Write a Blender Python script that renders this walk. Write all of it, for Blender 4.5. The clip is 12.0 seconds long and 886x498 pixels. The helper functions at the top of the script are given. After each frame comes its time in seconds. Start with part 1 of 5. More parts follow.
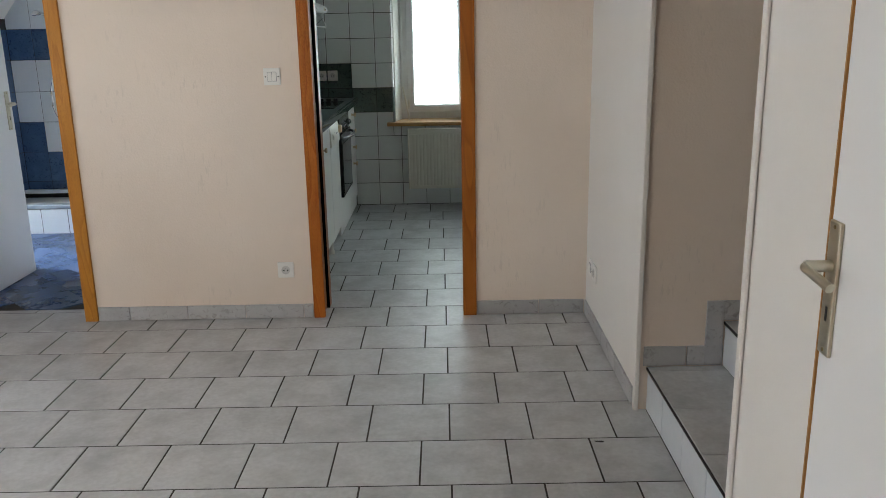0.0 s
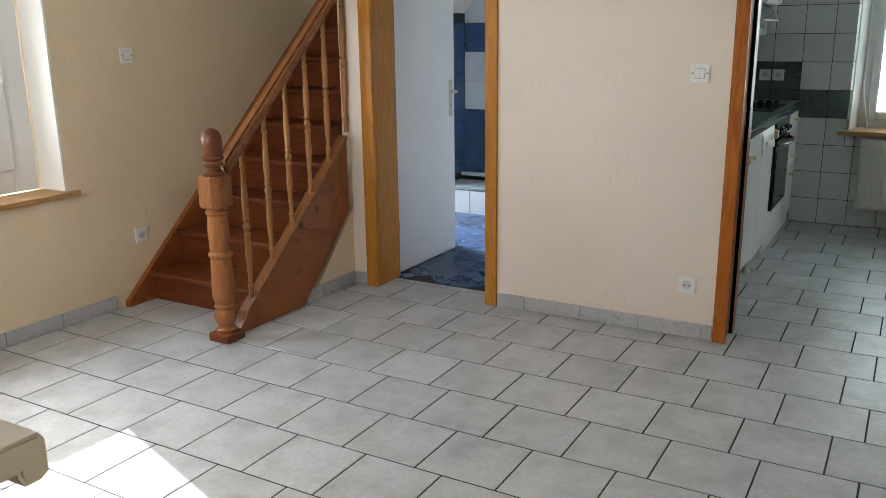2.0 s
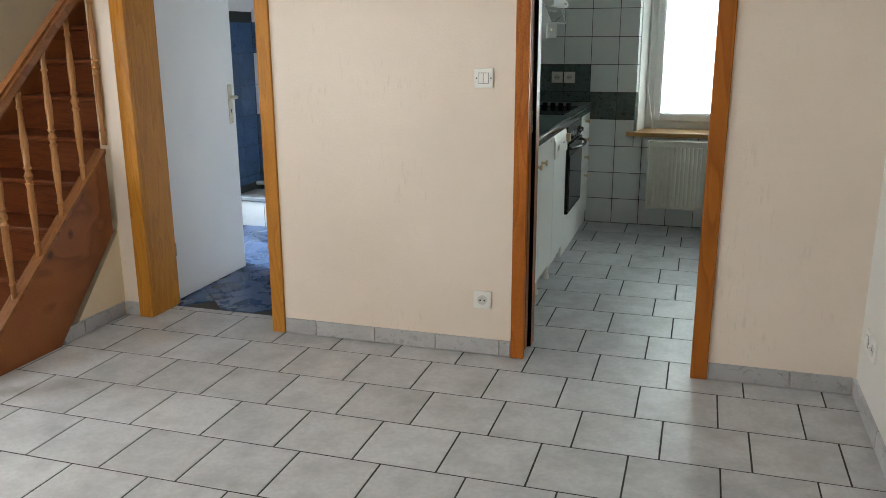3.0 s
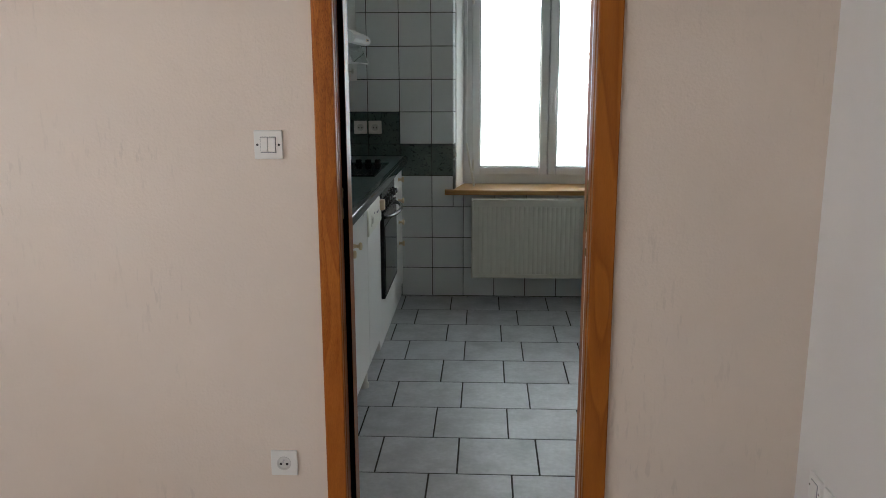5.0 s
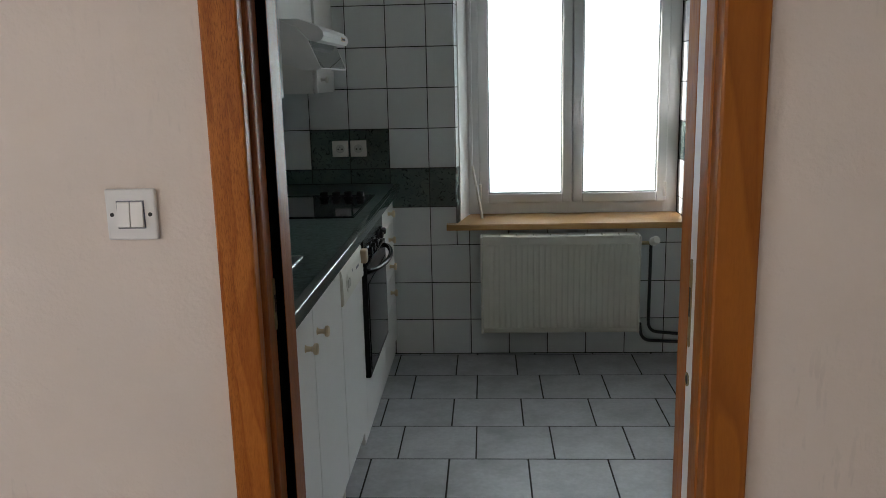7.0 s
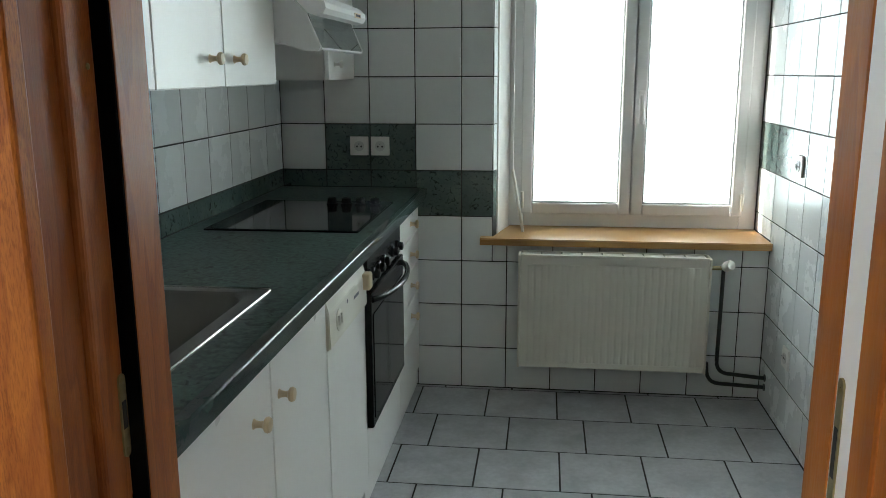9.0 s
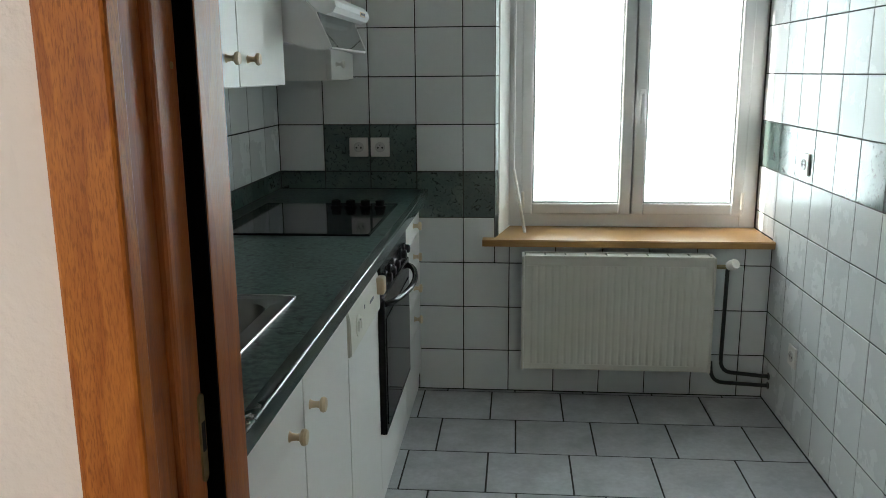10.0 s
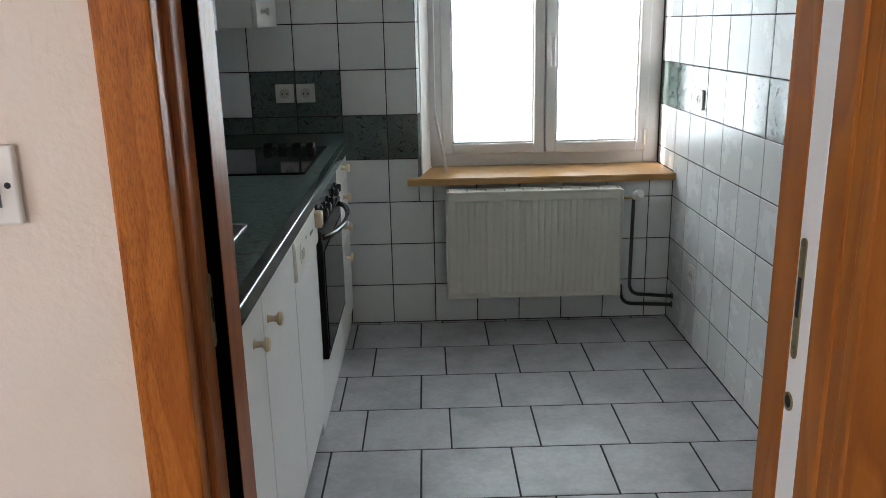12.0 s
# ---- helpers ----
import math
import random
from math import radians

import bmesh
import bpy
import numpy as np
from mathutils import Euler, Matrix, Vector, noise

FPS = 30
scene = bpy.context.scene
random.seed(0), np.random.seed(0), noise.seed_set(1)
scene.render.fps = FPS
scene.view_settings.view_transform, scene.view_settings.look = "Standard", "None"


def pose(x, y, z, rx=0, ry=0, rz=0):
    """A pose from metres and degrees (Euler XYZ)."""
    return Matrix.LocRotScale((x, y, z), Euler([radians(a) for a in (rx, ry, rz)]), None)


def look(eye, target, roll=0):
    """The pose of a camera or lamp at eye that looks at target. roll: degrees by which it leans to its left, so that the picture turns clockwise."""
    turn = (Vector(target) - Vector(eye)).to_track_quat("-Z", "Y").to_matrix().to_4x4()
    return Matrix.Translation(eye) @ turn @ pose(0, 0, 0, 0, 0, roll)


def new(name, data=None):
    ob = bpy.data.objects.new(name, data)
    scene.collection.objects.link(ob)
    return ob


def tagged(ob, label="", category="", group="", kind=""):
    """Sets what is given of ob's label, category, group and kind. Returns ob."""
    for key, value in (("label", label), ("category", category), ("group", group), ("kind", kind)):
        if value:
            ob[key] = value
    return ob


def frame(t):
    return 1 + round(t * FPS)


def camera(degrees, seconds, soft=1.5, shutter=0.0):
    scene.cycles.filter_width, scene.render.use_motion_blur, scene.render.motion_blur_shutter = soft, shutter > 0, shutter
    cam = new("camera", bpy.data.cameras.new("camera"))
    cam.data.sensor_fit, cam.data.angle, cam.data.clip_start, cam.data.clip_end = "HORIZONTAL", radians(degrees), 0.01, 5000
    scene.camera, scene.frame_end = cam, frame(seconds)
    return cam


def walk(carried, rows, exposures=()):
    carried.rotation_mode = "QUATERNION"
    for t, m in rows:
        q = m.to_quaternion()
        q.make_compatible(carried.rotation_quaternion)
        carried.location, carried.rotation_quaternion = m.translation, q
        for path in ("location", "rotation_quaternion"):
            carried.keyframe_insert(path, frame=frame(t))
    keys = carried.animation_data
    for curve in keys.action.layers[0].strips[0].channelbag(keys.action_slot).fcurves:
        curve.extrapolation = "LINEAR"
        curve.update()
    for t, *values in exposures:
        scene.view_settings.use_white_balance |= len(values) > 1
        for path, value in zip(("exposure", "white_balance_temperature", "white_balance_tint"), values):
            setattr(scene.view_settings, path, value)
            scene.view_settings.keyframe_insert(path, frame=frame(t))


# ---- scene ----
cam = camera(56.65, 12.0, soft=0.35)
EXPOSURES = [(0, 0.95, 6500, 11), (0.5, 1.26, 6500, 11), (1, 1.16, 6500, 10), (1.5, 1.06, 6450, 10), (2, 1.12, 6400, 9), (2.5, 0.98, 6500, 9), (3, 1.34, 6600, 8), (3.7, 1.3, 6750, 7),
             (5.3, 0.78, 6500, 17), (7.2, 0.68, 6500, 17), (8.8, 1.40, 6500, 10), (10.5, 1.38, 6500, 12), (11.5, 1.34, 6500, 16), (12, 1.36, 6500, 19)]
PATH = [
    (0, (2.101, 0.308, 1.433), (2.095, 2.242, 0.922), -1.07),
    (0.5, (2.154, 0.376, 1.429), (1.765, 2.271, 0.921), -0.96),
    (1, (2.195, 0.428, 1.426), (1.423, 2.198, 0.906), -0.48),
    (1.5, (2.138, 0.507, 1.405), (1.157, 2.174, 0.892), -0.66),
    (2, (2.134, 0.593, 1.415), (1.167, 2.270, 0.911), -0.71),
    (2.5, (2.177, 0.786, 1.413), (1.433, 2.573, 0.908), 0.15),
    (3, (2.155, 0.968, 1.419), (1.579, 2.815, 0.912), -0.23),
    (3.5, (2.080, 1.223, 1.429), (1.591, 3.095, 0.922), -0.84),
    (3.7, (2.062, 1.317, 1.426), (1.640, 3.206, 0.924), -0.87),
    (5.5, (1.827, 2.350, 1.441), (1.755, 4.307, 1.034), -0.07),
    (6, (1.797, 2.598, 1.444), (1.698, 4.552, 1.029), -0.83),
    (6.5, (1.807, 2.856, 1.454), (1.699, 4.811, 1.044), -1.15),
    (7, (1.841, 3.108, 1.440), (1.732, 5.063, 1.032), -1.33),
    (8.8, (1.896, 3.708, 1.399), (1.664, 5.649, 0.976), -0.43),
    (9, (1.905, 3.731, 1.412), (1.664, 5.672, 0.991), -0.23),
    (9.5, (1.858, 3.769, 1.403), (1.621, 5.711, 0.985), 0.28),
    (10, (1.772, 3.763, 1.411), (1.598, 5.710, 0.990), -0.46),
    (10.5, (1.730, 3.758, 1.395), (1.634, 5.707, 0.959), -0.91),
    (11, (1.732, 3.732, 1.392), (1.677, 5.677, 0.928), -1.10),
    (11.5, (1.737, 3.663, 1.383), (1.709, 5.604, 0.902), -1.18),
    (12, (1.732, 3.546, 1.388), (1.761, 5.474, 0.857), -1.17),
]
walk(cam, [(t, look(eye, target, roll)) for t, eye, target, roll in PATH], EXPOSURES)

# ---- daylight and added fill ----
SUN_WAY = Vector((1.0, -0.33, -0.66)).normalized()
world = bpy.data.worlds.new("daylight")
scene.world = world
world.use_nodes = True
wn = world.node_tree.nodes
wl = world.node_tree.links
sky = wn.new("ShaderNodeTexSky")
sky.sky_type = 'NISHITA'
sky.sun_disc = False
sky.sun_elevation = math.asin(-SUN_WAY.z)
sky.sun_rotation = math.atan2(-SUN_WAY.x, -SUN_WAY.y)
wl.new(sky.outputs[0], wn["Background"].inputs[0])
wn["Background"].inputs[1].default_value = 0.15

sun = new("sun", bpy.data.lights.new("sun", 'SUN'))
sun.data.energy = 5.0
sun.data.angle = radians(0.53)
sun.data.color = (1.0, 0.95, 0.87)
sun.matrix_world = look((0, 0, 6), Vector((0, 0, 6)) + SUN_WAY)


def area_light(name, eye, target, w, h, power, color):
    """An area lamp at an opening: a window's skylight, elsewhere added fill."""
    lamp = new(name, bpy.data.lights.new(name, 'AREA'))
    lamp.data.shape = 'RECTANGLE'
    lamp.data.size, lamp.data.size_y = w, h
    lamp.data.energy, lamp.data.color = power, color
    lamp.matrix_world = look(eye, target)
    return lamp


area_light("room_skylight", (-2.10, 2.55, 1.45), (3, 2.5, 0.8), 1.0, 1.25, 27, (0.77, 0.90, 1.0))
area_light("bathroom_skylight", (-1.90, 6.00, 1.10), (0.2, 5.75, 0.7), 0.62, 0.75, 24, (0.72, 0.86, 1.0))
# Hall and south lamps are unseen fill, added only to brighten the room.
area_light("hall_skylight", (0.65, -0.62, 1.5), (2.0, 4, 0.9), 0.66, 1.15, 9, (1.0, 0.94, 0.86))
area_light("south_skylight", (-0.35, 0.735, 1.55), (-0.6, 4, 0.9), 1.0, 1.0, 12.5, (1.0, 0.93, 0.83))

# ---- materials ----
def nodes_of(name):
    m = bpy.data.materials.new(name)
    m.use_nodes = True
    return m, m.node_tree.nodes, m.node_tree.links, m.node_tree.nodes["Principled BSDF"]


def noise_node(n, l, vec, scale, detail=4.0, rough=0.55):
    t = n.new("ShaderNodeTexNoise")
    t.inputs["Scale"].default_value = scale
    t.inputs["Detail"].default_value = detail
    t.inputs["Roughness"].default_value = rough
    if vec is not None:
        l.new(vec, t.inputs["Vector"])
    return t.outputs["Fac"]


def ramp(n, l, fac, stops):
    r = n.new("ShaderNodeValToRGB")
    r.color_ramp.elements[0].position, r.color_ramp.elements[0].color = stops[0][0], (*stops[0][1], 1)
    r.color_ramp.elements[1].position, r.color_ramp.elements[1].color = stops[-1][0], (*stops[-1][1], 1)
    for p, c in stops[1:-1]:
        e = r.color_ramp.elements.new(p)
        e.color = (*c, 1)
    l.new(fac, r.inputs[0])
    return r.outputs[0]


def maprange(n, l, fac, a, b, lo=0.3, hi=0.7):
    r = n.new("ShaderNodeMapRange")
    r.inputs[1].default_value, r.inputs[2].default_value = lo, hi
    r.inputs[3].default_value, r.inputs[4].default_value = a, b
    l.new(fac, r.inputs[0])
    return r.outputs[0]


def mixed(n, l, fac, a, b, kind='MIX'):
    x = n.new("ShaderNodeMix")
    x.data_type, x.blend_type = 'RGBA', kind
    for sock, v in ((x.inputs[0], fac), (x.inputs[6], a), (x.inputs[7], b)):
        if isinstance(v, (int, float)):
            sock.default_value = v
        elif isinstance(v, tuple):
            sock.default_value = (*v, 1)
        else:
            l.new(v, sock)
    return x.outputs[2]


def bumped(n, l, bsdf, fac, strength, distance):
    b = n.new("ShaderNodeBump")
    b.inputs["Strength"].default_value = strength
    b.inputs["Distance"].default_value = distance
    l.new(fac, b.inputs["Height"])
    l.new(b.outputs[0], bsdf.inputs["Normal"])


def coords(n, l, stretch=(1, 1, 1), shift=True):
    """Object coordinates, stretched, and moved by each object's own random number."""
    c = n.new("ShaderNodeTexCoord").outputs["Object"]
    m = n.new("ShaderNodeMapping")
    m.inputs["Scale"].default_value = stretch
    l.new(c, m.inputs["Vector"])
    if shift:
        info = n.new("ShaderNodeObjectInfo").outputs["Random"]
        v = n.new("ShaderNodeVectorMath")
        v.operation = 'SCALE'
        v.inputs[0].default_value = (37.0, 61.0, 83.0)
        l.new(info, v.inputs["Scale"])
        l.new(v.outputs[0], m.inputs["Location"])
    return m.outputs[0]


def paint(name, color, rough=0.6, dirt=0.08, bump=0.25, grain=180.0, scuff=0.0):
    m, n, l, b = nodes_of(name)
    v = coords(n, l, shift=False)
    broad = noise_node(n, l, v, 1.6, 5)
    fine = noise_node(n, l, v, grain, 3)
    dark = tuple(c * (1 - dirt) for c in color)
    col = mixed(n, l, maprange(n, l, broad, 0, 1), dark, color)
    if scuff:
        sp = noise_node(n, l, coords(n, l, (9, 9, 5), False), 3.0, 8, 0.78)
        col = mixed(n, l, maprange(n, l, sp, 0, scuff, 0.66, 0.74), col, tuple(c * 0.55 for c in color))
    if scuff:
        hair = noise_node(n, l, coords(n, l, (70, 70, 13), False), 1.0, 3)
        where = noise_node(n, l, v, 2.7, 4)
        both = n.new("ShaderNodeMath")
        both.operation = 'MULTIPLY'
        l.new(maprange(n, l, hair, 0, 1, 0.59, 0.65), both.inputs[0])
        l.new(maprange(n, l, where, 0, scuff * 0.55, 0.50, 0.62), both.inputs[1])
        col = mixed(n, l, both.outputs[0], col, tuple(c * 0.45 for c in color))
    l.new(col, b.inputs["Base Color"])
    l.new(maprange(n, l, broad, rough - 0.06, rough + 0.06), b.inputs["Roughness"])
    if bump:
        trowel = n.new("ShaderNodeTexNoise")
        trowel.inputs["Scale"].default_value, trowel.inputs["Detail"].default_value = grain * 0.13, 7
        trowel.inputs["Distortion"].default_value = 1.3
        l.new(coords(n, l, (1, 1, 0.6), False), trowel.inputs["Vector"])
        low = trowel.outputs["Fac"]
        a = n.new("ShaderNodeMath")
        a.operation = 'ADD'
        l.new(fine, a.inputs[0]), l.new(low, a.inputs[1])
        bumped(n, l, b, a.outputs[0], bump, 0.002)
    return m


def wood(name, light, dark, stretch, rough=0.35, knots=False, coat=0.0, size=1.0, fibres=0.42, pores=0.0):
    m, n, l, b = nodes_of(name)
    v = coords(n, l, stretch)
    warp = noise_node(n, l, v, 1.1 * size, 3)
    w = n.new("ShaderNodeTexNoise")
    w.inputs["Scale"].default_value, w.inputs["Detail"].default_value = 2.2 * size, 2
    w.inputs["Distortion"].default_value = 0.7
    l.new(v, w.inputs["Vector"])
    rings = n.new("ShaderNodeMath")
    rings.operation = 'MULTIPLY'
    rings.inputs[1].default_value = 6.0
    l.new(w.outputs["Fac"], rings.inputs[0])
    fr = n.new("ShaderNodeMath")
    fr.operation = 'FRACT'
    l.new(rings.outputs[0], fr.inputs[0])
    v2 = coords(n, l, tuple(s * 7 for s in stretch))
    fibre = noise_node(n, l, v2, 9.0, 3)
    mid = tuple((a + c) / 2 for a, c in zip(light, dark))
    col = ramp(n, l, fr.outputs[0], [(0.0, light), (0.55, mid), (0.85, dark), (1.0, light)])
    col = mixed(n, l, fibres, col, ramp(n, l, fibre, [(0.3, dark), (0.7, light)]))
    if knots:
        k = n.new("ShaderNodeTexVoronoi")
        k.inputs["Scale"].default_value = 5.5
        l.new(coords(n, l, (1, 1, 0.8)), k.inputs["Vector"])
        col = mixed(n, l, maprange(n, l, k.outputs["Distance"], 0.9, 0, 0.05, 0.15), col, tuple(c * 0.25 for c in dark))
    col = mixed(n, l, maprange(n, l, warp, 0, 0.35), col, dark, 'MIX')
    if pores:
        p = noise_node(n, l, coords(n, l, tuple(s * 14 for s in stretch)), 9.0, 3)
        patch = noise_node(n, l, coords(n, l, tuple(s * 0.6 for s in stretch)), 1.6, 3)
        flecks = n.new("ShaderNodeMath")
        flecks.operation = 'MULTIPLY'
        l.new(maprange(n, l, p, 0, pores, 0.48, 0.62), flecks.inputs[0])
        l.new(maprange(n, l, patch, 0.15, 1.0, 0.40, 0.60), flecks.inputs[1])
        col = mixed(n, l, flecks.outputs[0], col, tuple(c * 0.42 for c in dark))
    l.new(col, b.inputs["Base Color"])
    l.new(maprange(n, l, fibre, rough - 0.06, rough + 0.1), b.inputs["Roughness"])
    b.inputs["Specular IOR Level"].default_value = 0.28
    b.inputs["Coat Weight"].default_value = coat
    b.inputs["Coat Roughness"].default_value = 0.22
    bumped(n, l, b, fibre, 0.18, 0.001)
    return m


def ceramic(name, base, cloud, speck=None, rough=0.2, scale=5.0, vary=0.1, amount=0.6, speck_amount=0.9, bump=0.12, mottle=0.22):
    """Glazed tile: clouded, each piece a little lighter or darker."""
    m, n, l, b = nodes_of(name)
    v = coords(n, l)
    big = noise_node(n, l, v, scale, 6, 0.62)
    fine = noise_node(n, l, v, scale * 9, 4)
    col = mixed(n, l, maprange(n, l, big, 0, amount, 0.42, 0.72), base, cloud)
    col = mixed(n, l, maprange(n, l, fine, 0.0, mottle, 0.35, 0.7), col, cloud)
    if speck:
        w = n.new("ShaderNodeTexNoise")
        w.inputs["Scale"].default_value, w.inputs["Detail"].default_value = scale * 4, 7
        w.inputs["Distortion"].default_value = 1.5
        l.new(v, w.inputs["Vector"])
        col = mixed(n, l, maprange(n, l, w.outputs["Fac"], 0, speck_amount, 0.56, 0.70), col, speck)
    info = n.new("ShaderNodeObjectInfo").outputs["Random"]
    hsv = n.new("ShaderNodeHueSaturation")
    l.new(col, hsv.inputs["Color"])
    l.new(maprange(n, l, info, 1 - vary, 1 + vary, 0, 1), hsv.inputs["Value"])
    l.new(hsv.outputs[0], b.inputs["Base Color"])
    l.new(maprange(n, l, big, rough - 0.02, rough + 0.05), b.inputs["Roughness"])
    if bump:
        bumped(n, l, b, big, bump, 0.004)
    return m


def plain(name, color, rough=0.4, metal=0.0, var=0.1, scale=30.0, bump=0.05):
    m, n, l, b = nodes_of(name)
    v = coords(n, l)
    f = noise_node(n, l, v, scale, 5)
    l.new(mixed(n, l, maprange(n, l, f, 0, 1), tuple(c * (1 - var) for c in color), color), b.inputs["Base Color"])
    l.new(maprange(n, l, f, max(0.02, rough - 0.012), rough + 0.012), b.inputs["Roughness"])
    b.inputs["Metallic"].default_value = metal
    if bump:
        bumped(n, l, b, f, bump, 0.001)
    return m


def glass(name, color=(1, 1, 1), rough=0.0):
    m, n, l, b = nodes_of(name)
    b.inputs["Base Color"].default_value = (*color, 1)
    b.inputs["Roughness"].default_value = rough
    b.inputs["Transmission Weight"].default_value = 1.0
    b.inputs["IOR"].default_value = 1.45
    return m


def glow(name, color, strength):
    m, n, l, b = nodes_of(name)
    b.inputs["Base Color"].default_value = (*color, 1)
    b.inputs["Emission Color"].default_value = (*color, 1)
    b.inputs["Emission Strength"].default_value = strength
    return m


CREAM = paint("cream_wall_paint", (0.79, 0.685, 0.595), 0.6, 0.08, 0.65, 120, 0.3)
STAIR_CREAM = paint("yellow_cream_wall_paint", (0.77, 0.645, 0.455), 0.6, 0.08, 0.6, 120, 0.25)
WHITE_WALL = paint("white_wall_paint", (0.78, 0.76, 0.73), 0.55, 0.05, 0.25, 120)
CEILING = paint("ceiling_paint", (0.82, 0.81, 0.78), 0.7, 0.04, 0.2)
LACQUER = paint("white_lacquer", (0.84, 0.835, 0.81), 0.32, 0.03, 0.03, 60)
DOOR_WHITE = paint("white_door_paint", (0.78, 0.79, 0.80), 0.5, 0.04, 0.05, 70)
PVC = plain("white_pvc", (0.78, 0.79, 0.79), 0.34, 0, 0.03, 20, 0)
ENAMEL = plain("cream_enamel", (0.71, 0.69, 0.61), 0.3, 0, 0.04, 14, 0.02)
BEIGE = plain("beige_enamel", (0.66, 0.56, 0.38), 0.4, 0, 0.1, 25, 0.05)
SHELF = plain("cream_shelf", (0.70, 0.60, 0.42), 0.4, 0, 0.08, 12, 0.05)
CASING = wood("varnished_pine_casing", (0.55, 0.185, 0.025), (0.30, 0.076, 0.010), (5.5, 5.5, 0.75), 0.42, pores=0.7)
SMOOTH_CASING = wood("smooth_varnished_casing", (0.42, 0.138, 0.017), (0.27, 0.077, 0.010), (4.0, 4.0, 0.5), 0.40, fibres=0.25, pores=0.12)
BATH_CASING = wood("honey_varnished_casing", (0.56, 0.25, 0.034), (0.40, 0.155, 0.018), (5.5, 5.5, 0.6), 0.42, fibres=0.3, pores=0.3)
JAMB = wood("dark_varnished_jamb", (0.40, 0.125, 0.026), (0.21, 0.055, 0.011), (8, 8, 0.8), 0.38, pores=0.45)
PINE_RED = wood("red_brown_pine", (0.34, 0.115, 0.034), (0.17, 0.050, 0.015), (12, 2.2, 2.2), 0.36, True, 0.0, 0.4, 0.4)
PINE_TREAD = wood("stair_tread_pine", (0.20, 0.055, 0.016), (0.09, 0.022, 0.007), (1.0, 9, 9), 0.38)
PINE_RAIL = wood("handrail_pine", (0.33, 0.135, 0.046), (0.17, 0.058, 0.018), (14, 2, 2), 0.33)
PINE_TURNED = wood("turned_pine", (0.48, 0.24, 0.09), (0.31, 0.13, 0.042), (22, 22, 1.5), 0.3)
NEWEL_WOOD = wood("newel_pine", (0.20, 0.066, 0.023), (0.09, 0.027, 0.010), (16, 16, 1.6), 0.34, False, 0.15)
NEWEL_PALE = wood("pale_newel_pine", (0.38, 0.155, 0.055), (0.24, 0.085, 0.027), (16, 16, 1.6), 0.3)
SILL_WOOD = wood("beech_sill", (0.50, 0.29, 0.115), (0.38, 0.205, 0.075), (1.2, 14, 14), 0.32)
FLOOR_TILE = ceramic("grey_floor_tile", (0.535, 0.545, 0.562), (0.320, 0.327, 0.340), None, 0.40, 6.0, 0.06, 0.80, 0, 0.05, 0.36)
SKIRT_TILE = ceramic("grey_skirting_tile", (0.45, 0.45, 0.465), (0.34, 0.34, 0.355), (0.27, 0.26, 0.26), 0.34, 7.0, 0.1)
GROUT = plain("dark_grout", (0.032, 0.029, 0.027), 0.85, 0, 0.3, 60, 0.2)
WALL_TILE = ceramic("white_marbled_tile", (0.745, 0.775, 0.775), (0.64, 0.685, 0.685), None, 0.25, 5.0, 0.04, 0.15, 0, 0.03, 0.10)
WALL_GROUT = plain("green_grey_grout", (0.022, 0.025, 0.024), 0.8, 0, 0.2, 60, 0.15)
GREEN_TILE = ceramic("dark_green_marbled_tile", (0.085, 0.125, 0.113), (0.16, 0.21, 0.195), (0.012, 0.020, 0.018), 0.15, 10.0, 0.08, 0.6, 1.0, 0.05)
WORKTOP = ceramic("green_stone_laminate", (0.018, 0.036, 0.031), (0.12, 0.175, 0.155), (0.006, 0.011, 0.010), 0.34, 7.0, 0.0, 0.75, 1.0, 0.0, 0.75)
BATH_WHITE = ceramic("bathroom_white_tile", (0.74, 0.78, 0.81), (0.66, 0.71, 0.75), None, 0.12, 6.0, 0.03)
BATH_BLUE = ceramic("bathroom_blue_tile", (0.055, 0.105, 0.21), (0.10, 0.17, 0.30), (0.022, 0.045, 0.11), 0.16, 9.0, 0.1)
BATH_FLOOR = ceramic("bathroom_dark_blue_floor_tile", (0.030, 0.062, 0.150), (0.060, 0.105, 0.22), None, 0.26, 6.0, 0.12, 0.6, 0, 0.0, 0.0)
# Sink bowl colour is darkened for dark reflections, rim colour brightened for its highlight.
STEEL = plain("brushed_steel", (0.22, 0.21, 0.195), 0.30, 1.0, 0.02, 6, 0.0)
BRIGHT_STEEL = plain("highlight_steel", (0.62, 0.62, 0.60), 0.16, 1.0, 0.08, 60, 0.0)
NICKEL = plain("satin_nickel", (0.62, 0.58, 0.47), 0.3, 1.0, 0.12, 40, 0.03)
CHROME = plain("chrome", (0.78, 0.80, 0.82), 0.1, 1.0, 0.05, 30, 0)
BRASS = plain("aged_brass", (0.40, 0.33, 0.18), 0.45, 1.0, 0.3, 60, 0.08)
BLACK = plain("black_plastic", (0.005, 0.005, 0.006), 0.24, 0, 0.2, 30, 0.02)
# Black that paints the shade inside the pocket door's slot.
SLOT_BLACK = plain("slot_shade_black", (0.002, 0.002, 0.002), 0.9, 0, 0.2, 30, 0)
HOB_GLASS = plain("black_ceramic_glass", (0.008, 0.009, 0.010), 0.06, 0, 0.1, 20, 0)
OVEN_GLASS = plain("black_oven_glass", (0.010, 0.011, 0.012), 0.07, 0, 0.1, 20, 0)
KNOB = plain("cream_knob", (0.72, 0.58, 0.38), 0.3, 0, 0.1, 40, 0.02)
KNOB_WHITE = plain("white_knob", (0.78, 0.76, 0.70), 0.3, 0, 0.08, 40, 0.02)
PLASTIC = plain("white_plastic", (0.80, 0.79, 0.76), 0.3, 0, 0.04, 30, 0)
